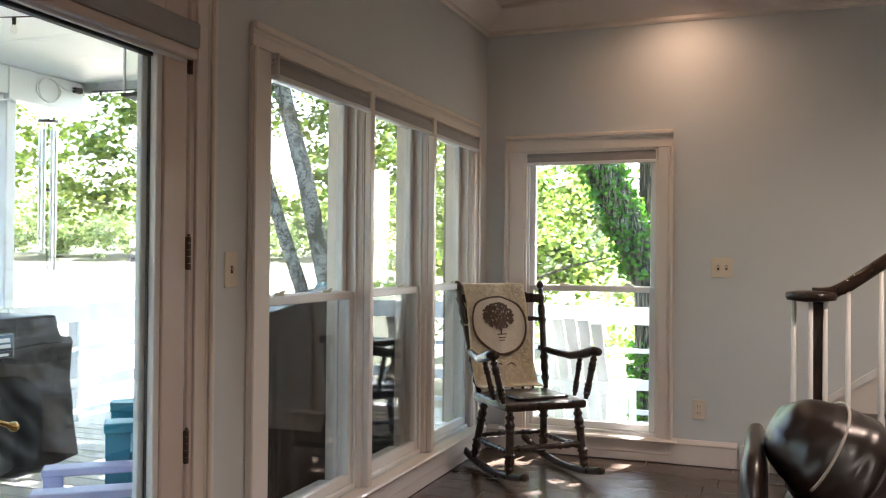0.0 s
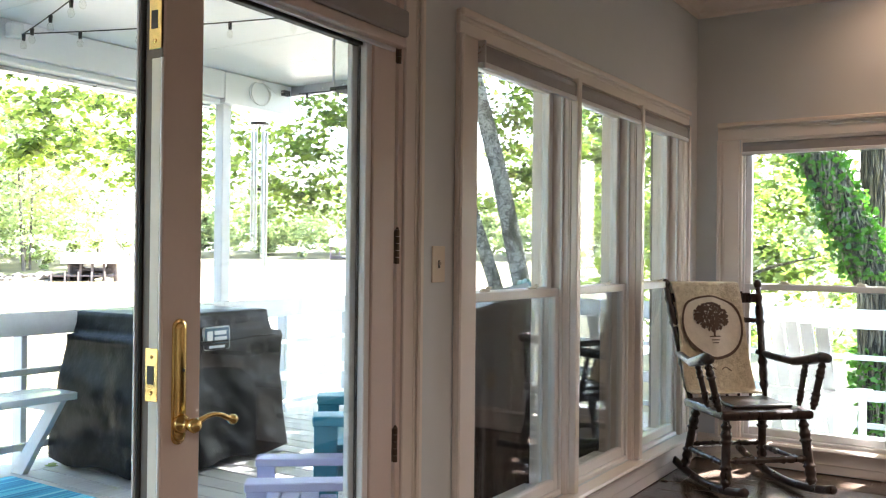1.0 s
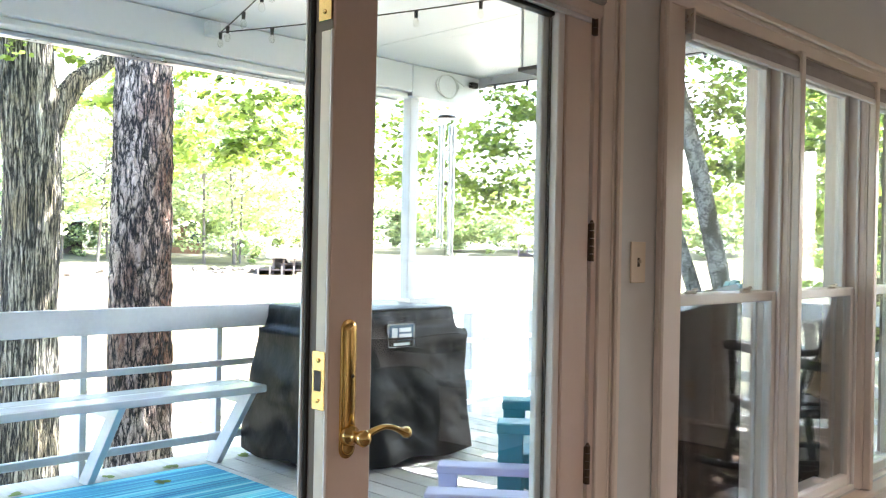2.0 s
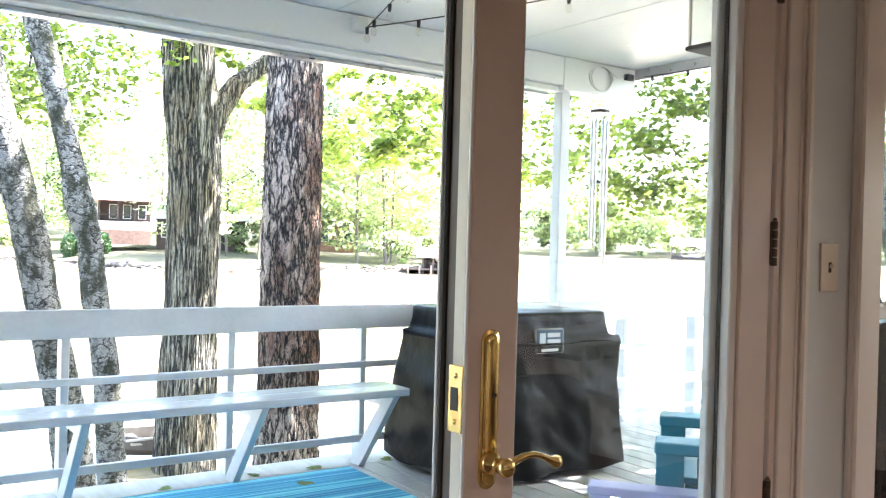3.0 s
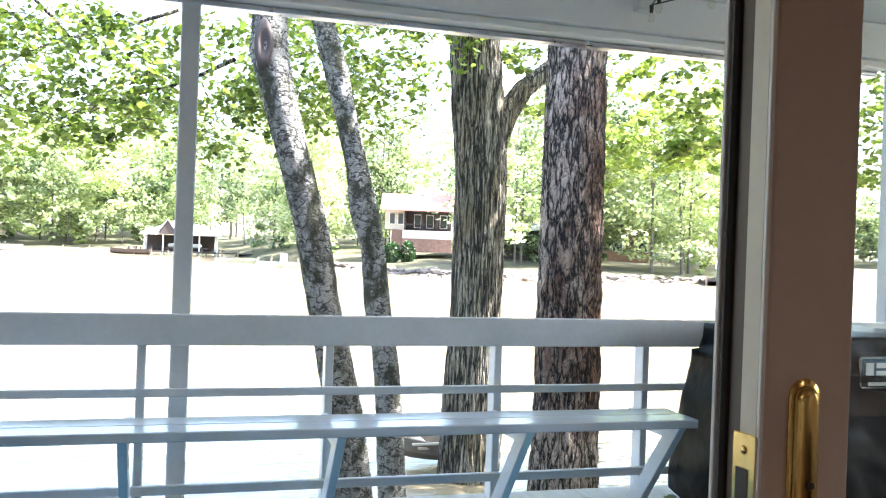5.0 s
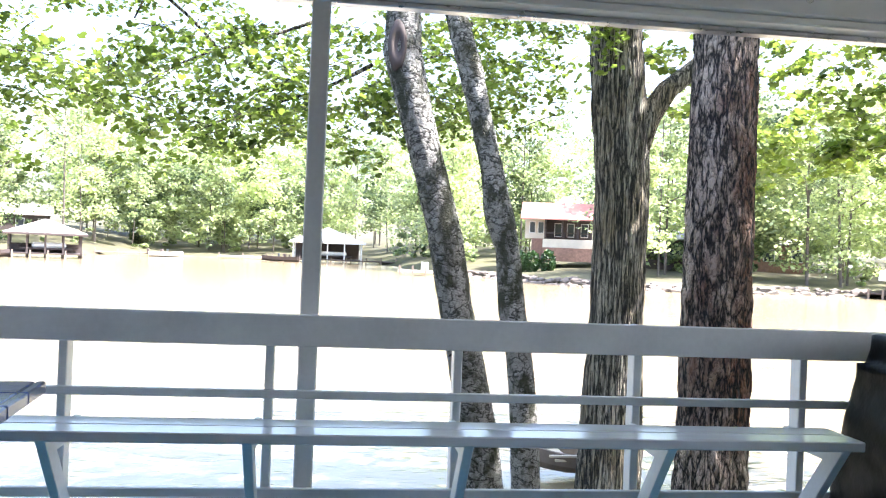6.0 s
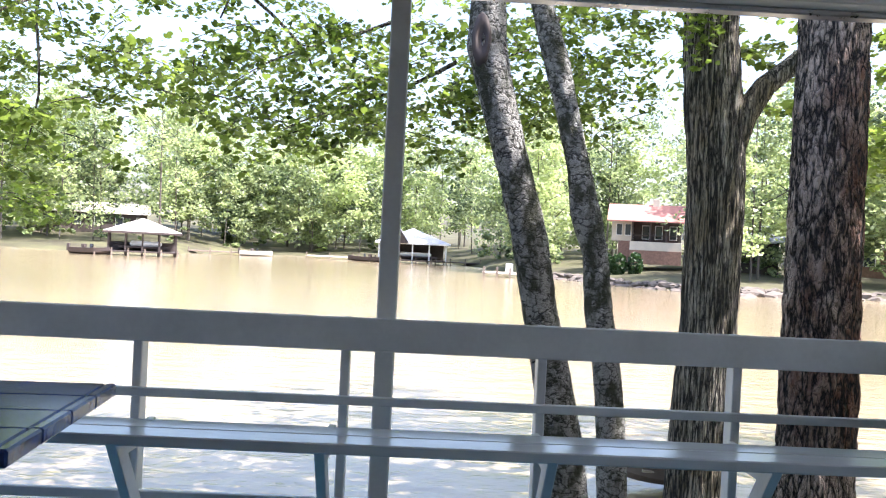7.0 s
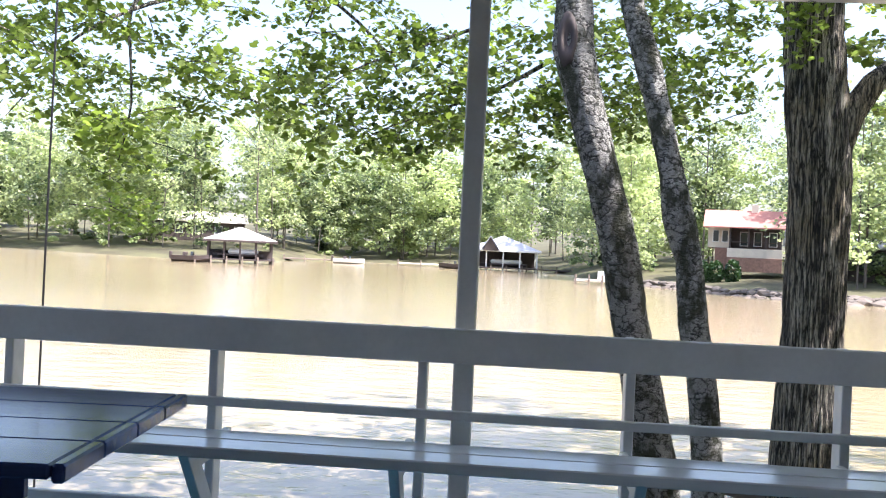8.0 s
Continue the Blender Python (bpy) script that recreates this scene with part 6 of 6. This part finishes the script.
# ---- far shore ----
def far_woods():
    """Tall spring trees: bare lower trunks in shade, crowns in separate bright masses."""
    rg = np.random.default_rng(3)
    cents, sizes = [], []
    bm = bmesh.new()
    spots = []
    for k in range(430):
        th = rg.uniform(-48, 37.5)
        r = shore(th) + 5 + 70 * rg.uniform(0, 1) ** 1.3
        spots.append((th, r, rg.uniform(13, 25) * (1.0 if r < 130 else 1.15)))
    for k in range(280):
        th = rg.uniform(38.6, 82)
        spots.append((th, 385 + 60 * rg.uniform(0, 1), rg.uniform(20, 34)))
    for k in range(100):   # scattered low growth along the banks
        th = rg.uniform(-46, 37)
        spots.append((th, shore(th) + rg.uniform(2, 30), rg.uniform(2, 5)))
    for th, r, h in spots:
        if 9.6 < th < 17.2 and r < 124:
            continue
        if 9 < th < 30 and h < 8 and r < shore(th) + 16:
            continue
        if -24 < th < -13 and r < shore(th) + 13:
            continue
        if -3 < th < 6 and r < shore(th) + 9:
            continue
        p = polar(th, r)
        z = height(p.x, p.y)
        tall = h > 8
        cr = h * rg.uniform(0.17, 0.27) + 0.8
        lean = rg.normal(0, 0.5, 2)
        if tall and r < 300 and rg.random() < 0.3:
            t0 = rg.uniform(0.10, 0.20)
            add_cyl(bm, (p.x, p.y, z - 0.3), (p.x + lean[0], p.y + lean[1], z + h * 0.9), t0, 0.05, seg=6, caps=False)
            for b in range(3):
                f, a = rg.uniform(0.35, 0.7), rg.uniform(0, math.tau)
                add_cyl(bm, (p.x + lean[0] * f, p.y + lean[1] * f, z + h * f), (p.x + lean[0] * f + cr * 0.8 * math.cos(a), p.y + cr * 0.8 * math.sin(a), z + h * (f + 0.14)), 0.09, 0.03, seg=4, caps=False)
        n = int((1100 if tall else 240) * (1.0 if r < 300 else 0.42))
        nb = int(rg.integers(15, 24)) if tall else 5
        lo = rg.uniform(0.05, 0.26) if tall else 0.05
        for b in range(nb):
            f = lo + (0.97 - lo) * rg.uniform(0, 1)
            a = rg.uniform(0, math.tau)
            rr = cr * (1 - 0.62 * (f - lo) / (1 - lo)) * rg.uniform(0.25, 1.0)
            c = np.array((p.x + lean[0] * f + rr * math.cos(a), p.y + lean[1] * f + rr * math.sin(a), z + h * f))
            m = n // nb
            d = rg.normal(size=(m, 3))
            d /= np.linalg.norm(d, axis=1)[:, None]
            q = rg.uniform(0.24, 0.44) * cr
            cents.append(c + d * np.array((q, q, q * 0.55)) * rg.uniform(0.45, 1.1, (m, 1)))
            sizes.append(rg.uniform(0.26, 0.68, m) * max(0.75, r / 160))
    cents, sizes = np.concatenate(cents), np.concatenate(sizes)
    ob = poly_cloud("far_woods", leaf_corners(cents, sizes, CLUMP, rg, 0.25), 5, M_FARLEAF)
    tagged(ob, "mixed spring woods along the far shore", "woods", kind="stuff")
    solid("far_tree_trunks", bm, M_FARTRUNK, "thin dark trunks of the far woods", "tree trunks", kind="stuff")


far_woods()


def far_house(th, r):
    h = thing("lake_house", "cream lake house with red-brown roof and dark screened porch", "house")
    bxs = lambda n, a, b, m, p=h, lab="": pbox(n, a, b, m, p, 0.02, lab)
    bxs("basement_wall", (-3, 0, -0.5), (5.6, 6, 2.55), M_FARBRICK)
    bxs("terrace_wall", (-1.4, -1.8, 1.3), (5.6, -0.01, 2.5), M_FARWALL)
    bxs("terrace_base", (-1.4, -1.9, -0.6), (5.6, -0.02, 1.29), M_FARBRICK)
    bxs("wall", (-4, 0.4, 2.56), (-1.0, 6, 5.4), M_FARWALL)
    bxs("wall", (-0.99, 2.2, 2.56), (5.6, 6, 5.4), M_FARDARK)
    for x in (-1.2, 1.2, 3.4, 5.3):
        bxs("porch_post", (x, -1.75, 2.51), (x + 0.22, -1.5, 5.35), M_FARDARK)
    bxs("porch_rail", (-1.0, -1.72, 3.3), (5.5, -1.6, 3.42), M_FARDARK)
    for x in (-3.4, -2.2):
        w = bxs("window", (x, 0.30, 3.3), (x + 0.9, 0.39, 5.0), M_FARWHITE)
        bxs("pane", (x + 0.1, 0.26, 3.4), (x + 0.8, 0.295, 4.9), M_FARPANE, w)
    for x in (0.2, 2.0, 4.0):
        w = bxs("window", (x, 2.1, 2.9), (x + 1.1, 2.19, 4.9), M_FARWHITE)
        bxs("pane", (x + 0.1, 2.06, 3.0), (x + 1.0, 2.095, 4.8), M_FARPANE, w)
    bm = bmesh.new()
    add_prism(bm, [(-2.4, 5.36), (3.2, 7.9), (7.0, 5.6), (7.0, 5.45), (3.2, 7.7), (-2.4, 5.2)], -4.6, 6.2, "x")
    part("roof", bm, M_ROOFRED, h)
    bxs("chimney", (1.6, 2.6, 6.8), (2.5, 3.4, 8.7), M_FARWALL)
    p = polar(th, r)
    h.matrix_world = Matrix.Translation((p.x, p.y, height(p.x, p.y) + 1.3)) @ Matrix.Rotation(radians(-th), 4, "Z") @ Matrix.Scale(0.82, 4)
    rg = np.random.default_rng(12)
    for k, off in enumerate((-2.1, -1.28, -0.25)):
        s = thing("round_shrub", "clipped dark green shrub beside the lake house", "shrub", "house shrubs")
        q = polar(th + off, r - 5)
        z = height(q.x, q.y)
        d = rg.normal(size=(500, 3))
        d /= np.linalg.norm(d, axis=1)[:, None]
        c = np.array((q.x, q.y, z + 1.0)) + d * np.array((0.85, 0.85, 1.35)) * rg.uniform(0.8, 1.02, (500, 1))
        poly_cloud("foliage", leaf_corners(c, rg.uniform(0.2, 0.4, 500), CLUMP, rg, 0), 5, M_SHRUB, s)


far_house(14.2, 104)


def boathouse(name, label, th, r, w, d, eave, ridge, roof, post, hip=True, dormer=False):
    b = thing(name, label, "boathouse", "boathouses")
    for x in np.linspace(-w / 2 + 0.2, w / 2 - 0.2, 5):
        for y in (-d / 2 + 0.2, d / 2 - 0.2):
            pbox("dock_post", (x - 0.11, y - 0.11, -0.8), (x + 0.11, y + 0.11, eave), post, b, 0.01)
    pbox("dock", (-w / 2 - 1.6, -d / 2 - 0.5, 0.45), (w / 2 + 0.2, d / 2 + 0.6, 0.62), M_FARDARK, b, 0.02)
    bm = bmesh.new()
    W, D = w / 2 + 0.5, d / 2 + 0.5
    k = 0.15 if hip else W * 0.98
    vs = [bm.verts.new(v) for v in ((-W, -D, eave), (W, -D, eave), (W, D, eave), (-W, D, eave), (-k, 0, ridge), (k, 0, ridge))]
    for f in ((0, 1, 5, 4), (1, 2, 5), (2, 3, 4, 5), (3, 0, 4), (3, 2, 1, 0)):
        bm.faces.new([vs[i] for i in f])
    part("roof", bm, roof, b)
    pbox("fascia", (-W, -D - 0.02, eave - 0.28), (W, D, eave - 0.01), M_FARWHITE if not hip else post, b, 0.01)
    # Dark sheet added behind the posts for the shaded boathouse interior.
    pbox("dark_backing", (-w / 2 + 0.3, d / 2 - 0.5, 0.63), (w / 2 - 0.3, d / 2 - 0.35, eave - 0.3 if dormer else 1.7), M_FARDARK, b, 0.01)
    for x in np.linspace(-w / 2 - 1.3, w / 2, 6):
        pbox("dock_pile", (x - 0.09, -d / 2 - 0.62, -0.8), (x + 0.09, -d / 2 - 0.505, 0.95), M_DOCK, b, 0.01)
    if dormer:
        bm = bmesh.new()
        add_prism(bm, [(-3.4, eave - 0.2), (-0.9, eave - 0.2), (-2.15, ridge - 0.35)], -d / 2 - 0.9, 0.0, "y")
        part("dormer", bm, M_FARDARK, b, "dark gable front")
        bm = bmesh.new()
        for q in (-1, 1):
            add_prism(bm, [(-2.15, ridge - 0.3), (-2.15, ridge - 0.12), (-2.15 + q * 1.7, eave - 0.22), (-2.15 + q * 1.7, eave - 0.40)], -d / 2 - 1.1, 0.0, "y")
        part("dormer_roof", bm, roof, b)
    pbox("boat_lift", (-w * 0.34, -d * 0.36, 1.0), (w * 0.36, d * 0.36, 1.22), M_FARDARK, b, 0.02)
    pbox("moored_boat", (-w * 0.18, -d * 0.3, 1.23), (w * 0.28, d * 0.3, 1.85), M_FARWHITE, b, 0.2)
    pbox("locker", (-w * 0.42, d * 0.1, 0.63), (-w * 0.25, d * 0.35, 1.5), M_FARDARK, b, 0.05)
    p = polar(th, r, LAKE)
    b.matrix_world = Matrix.Translation(p) @ Matrix.Rotation(radians(-th), 4, "Z")


boathouse("boathouse", "open boathouse with pale tan hipped roof over the water", -17.3, 119, 8.4, 7, 3.05, 4.75, M_ROOFTAN, M_FARDARK)
boathouse("boathouse", "open boathouse with grey metal hipped roof and white posts", -0.4, 150, 11.5, 9, 3.5, 5.9, M_ROOFGREY, M_FARWHITE, dormer=True)
boathouse("boathouse", "low dark boathouse with dock by the stony bank", 35.4, 92, 4.6, 5, 2.0, 2.7, M_ROOFGREY, M_FARDARK, False)
boathouse("boathouse", "mauve boathouse across the wide water", 51.0, 372, 15, 9, 6.0, 9.0, M_PURPLE, M_PURPLE, False)


def far_dock(label, th, r, w, d, material):
    k = thing("floating_dock", label, "dock", "docks")
    p = polar(th, r, LAKE)
    pbox("planking", (-w / 2, -d / 2, 0.35), (w / 2, d / 2, 0.55), material, k, 0.02)
    for x in np.linspace(-w / 2 + 0.2, w / 2 - 0.2, 4):
        pbox("dock_post", (x - 0.1, -d / 2 - 0.1, -0.6), (x + 0.1, -d / 2 + 0.1, 1.1), M_DOCK, k, 0.01)
    k.matrix_world = Matrix.Translation(p) @ Matrix.Rotation(radians(-th), 4, "Z")
    return k


far_dock("dark timber dock at the far bank", -12.6, 150, 10.5, 3, M_DOCK)
far_dock("pale timber dock with chairs on the far bank", -5.0, 152, 12, 3, M_FARWALL)
d3 = far_dock("small pale dock with a white bench by the lawn", 5.6, 96, 4.6, 2.4, M_FARWALL)
pbox("white_bench", (0.2, -0.3, 0.56), (1.0, 0.3, 1.5), M_FARWHITE, d3, 0.05)


def far_boat(label, th, r, length, hull_mat, turn):
    k = thing("moored_boat", label, "boat", "moored boats")
    bm = bmesh.new()
    rows = []
    for j in range(11):
        f = j / 10
        w = 1.05 * min(1.0, (1.02 - f) * 2.6) ** 0.6
        x = length * (f - 0.5)
        rise = 0.35 * max(0.0, f - 0.6)
        rows.append([bm.verts.new((x, w * a, z + rise)) for a, z in ((-1, 0.75), (-0.85, 0.2), (0, -0.1), (0.85, 0.2), (1, 0.75))])
    for a, b in zip(rows, rows[1:]):
        for j in range(4):
            bm.faces.new((a[j], a[j + 1], b[j + 1], b[j]))
        bm.faces.new((a[0], b[0], b[4], a[4]))
    bm.faces.new(rows[0])
    bm.faces.new(rows[-1][::-1])
    bmesh.ops.recalc_face_normals(bm, faces=bm.faces[:])
    part("hull", bm, hull_mat, k)
    pbox("windscreen", (0.1, -0.7, 0.76), (0.3, 0.7, 1.25), M_FARPANE, k, 0.03)
    pbox("seat", (-0.9, -0.7, 0.76), (-0.5, 0.7, 1.2), M_FARDARK, k, 0.05)
    pbox("engine", (-length / 2 - 0.35, -0.25, 0.3), (-length / 2 - 0.01, 0.25, 1.2), M_FARDARK, k, 0.05)
    k.matrix_world = Matrix.Translation(polar(th, r, LAKE + 0.05)) @ Matrix.Rotation(radians(turn), 4, "Z")


far_boat("dark low boat moored beside the tan boathouse", -20.3, 116, 4.6, M_FARDARK, 10)
far_boat("white runabout moored by the dark dock", -10.4, 148, 5.2, M_FARWHITE, 5)
far_boat("dark pontoon moored by the grey boathouse", -3.4, 146, 6.0, M_FARDARK, 175)
far_dock("low dark jetty beside the grey boathouse", -2.7, 149, 6.5, 2.5, M_FARDARK)
far_dock("dark jetty along the bank past the boathouse", 2.6, 150, 8.0, 2.5, M_FARDARK)


def far_cabin(label, th, r, w, wall, roof):
    c = thing("lake_cabin", label, "house", "far houses")
    pbox("wall", (-w / 2, 0, -1), (w / 2, 6, 3.2), wall, c, 0.02)
    bm = bmesh.new()
    add_prism(bm, [(-0.8, 3.1), (3, 5.0), (6.8, 3.1), (6.8, 2.95), (3, 4.8), (-0.8, 2.95)], -w / 2 - 0.6, w / 2 + 0.6, "x")
    part("roof", bm, roof, c)
    for x in np.linspace(-w / 2 + 1.2, w / 2 - 1.2, max(2, int(w / 3))):
        wn_ = pbox("window", (x - 0.7, -0.06, 0.8), (x + 0.7, -0.001, 2.4), M_FARWHITE, c, 0.01)
        pbox("pane", (x - 0.58, -0.09, 0.9), (x + 0.58, -0.0605, 2.3), M_FARPANE, wn_, 0)
    p = polar(th, r)
    c.matrix_world = Matrix.Translation((p.x, p.y, height(p.x, p.y) + 0.5)) @ Matrix.Rotation(radians(-th), 4, "Z")


far_cabin("low grey house half hidden by trees", -20.5, 168, 20, M_FARDARK, M_ROOFTAN)
far_cabin("house under the trees past the lawn", 19.8, 106, 10, M_FARDARK, M_ROOFGREY)
far_cabin("house with red-brown wall by the wooded bank", 27.5, 118, 9, M_FARBRICK, M_ROOFTAN)
# stones along the right bank
rg = np.random.default_rng(4)
bm = bmesh.new()
for k in range(340):
    th = rg.uniform(8, 36.5)
    p = polar(th, shore(th) + rg.uniform(-1.5, 2.5))
    r = rg.uniform(0.2, 0.6)
    res = bmesh.ops.create_icosphere(bm, subdivisions=1, radius=r, matrix=Matrix.Translation((p.x, p.y, max(LAKE - 0.1, height(p.x, p.y)))) @ Matrix.Diagonal((1.4, 1.0, 0.6, 1)))
    for v in res["verts"]:
        v.co += Vector(rg.normal(0, r * 0.13, 3))
solid("shore_stones", bm, M_STONE, "grey-brown stones along the lake bank", "stones", kind="stuff")
# rowing boat drawn up among the trunks
rb = thing("rowing_boat", "small weathered wooden rowing boat at the water's edge", "boat")
bm = bmesh.new()
secs = []
for k in range(13):
    f = k / 12
    w = 0.40 * math.sin(math.pi * (0.08 + 0.80 * f)) ** 0.6
    x = 2.30 + 1.5 * f
    secs.append([bm.verts.new((x, 11.95 + w * a, -1.62 + b + 0.10 * (2 * f - 1) ** 2)) for a, b in ((-1, 0.26), (-0.85, 0.09), (-0.5, 0.0), (0.5, 0.0), (0.85, 0.09), (1, 0.26))])
for a, b in zip(secs, secs[1:]):
    for k in range(5):
        bm.faces.new((a[k], a[k + 1], b[k + 1], b[k]))
bm.faces.new(secs[0])
bm.faces.new(secs[-1][::-1])
hull = part("hull", bm, M_DOCK, rb)
hm = hull.modifiers.new("planking", "SOLIDIFY")
hm.thickness = 0.03
for x in (2.7, 3.3):
    pbox("thwart", (x - 0.1, 11.62, -1.44), (x + 0.1, 12.28, -1.41), M_FARWALL, rb, 0.004)
pbox("gunwale", (2.5, 11.53, -1.365), (3.6, 11.57, -1.335), M_FARWALL, rb, 0.004)
# leaves blown on to the deck edge
rg = np.random.default_rng(31)
for x, y in ((1.55, 4.49), (1.2, 4.50), (0.72, 4.47), (2.0, 4.46), (1.35, 4.2), (0.4, 4.3)):
    c = np.array([[x, y, 0.016 if y < 4.4 else 0.008]])
    ob = poly_cloud("fallen_leaf", leaf_corners(c, np.array([rg.uniform(0.06, 0.10)]), MAPLE, rg, 6.0, 0.1), 10, M_LEAF)
    tagged(ob, "small green leaf fallen on the deck", "leaf", "fallen leaves")
# thin pole beyond the rail
bm = bmesh.new()
add_cyl(bm, (-2.72, 5.6, -2.2), (-2.72, 5.6, 3.2), 0.006, seg=8)
solid("thin_pole", bm, M_CORD, "thin dark pole standing beyond the railing", "pole")

# ---- boards: deck and floor, one object to each ----
def boards(name, parent, material, x0, x1, y0, y1, z, along, w, lens, gap, th):
    """Boards laid in rows; along is 'x' or 'y'; lens is the board length."""
    meshes = {}
    rgb = np.random.default_rng(len(name))
    rows = int(round(((y1 - y0) if along == "x" else (x1 - x0)) / w))
    for k in range(rows):
        a = (y0 if along == "x" else x0) + k * w
        s, e = (x0, x1) if along == "x" else (y0, y1)
        cut = s - rgb.uniform(0, 0.8) * lens
        while cut < e - 0.02:
            p, q = max(s, cut), min(e, cut + lens)
            cut += lens
            if q - p < 0.05:
                continue
            L = round(q - p, 2)
            if L not in meshes:
                bm = bmesh.new()
                add_box(bm, (-L / 2 + 0.001, -w / 2 + gap / 2, -th), (L / 2 - 0.001, w / 2 - gap / 2, 0), 0.003)
                meshes[L] = mesh_of(name, bm, material)
            ob = new(name, meshes[L])
            ob.parent = parent
            ob.location = ((p + q) / 2, a + w / 2, z + rgb.uniform(-0.0008, 0.0008)) if along == "x" else (a + w / 2, (p + q) / 2, z + rgb.uniform(-0.0008, 0.0008))
            if along == "y":
                ob.rotation_euler = (0, 0, math.pi / 2)


boards("floor_plank", floor, M_FLOOR, 1.9, 4.08, -1.1, 1.36, FL, "y", 0.18, 1.25, 0.0012, 0.005)
boards("deck_board", bpy.data.objects["deck_frame"], M_DECK, -2.9, EX + 0.02, WY + WT + 0.035, RY - 0.105, DZ, "y", 0.142, 5.0, 0.007, 0.04)
boards("deck_board", bpy.data.objects["deck_frame_side"], M_DECK, WX + WT + 0.02, EX + 0.02, -1.5, WY + WT + 0.02, DZ, "y", 0.142, 5.0, 0.007, 0.04)
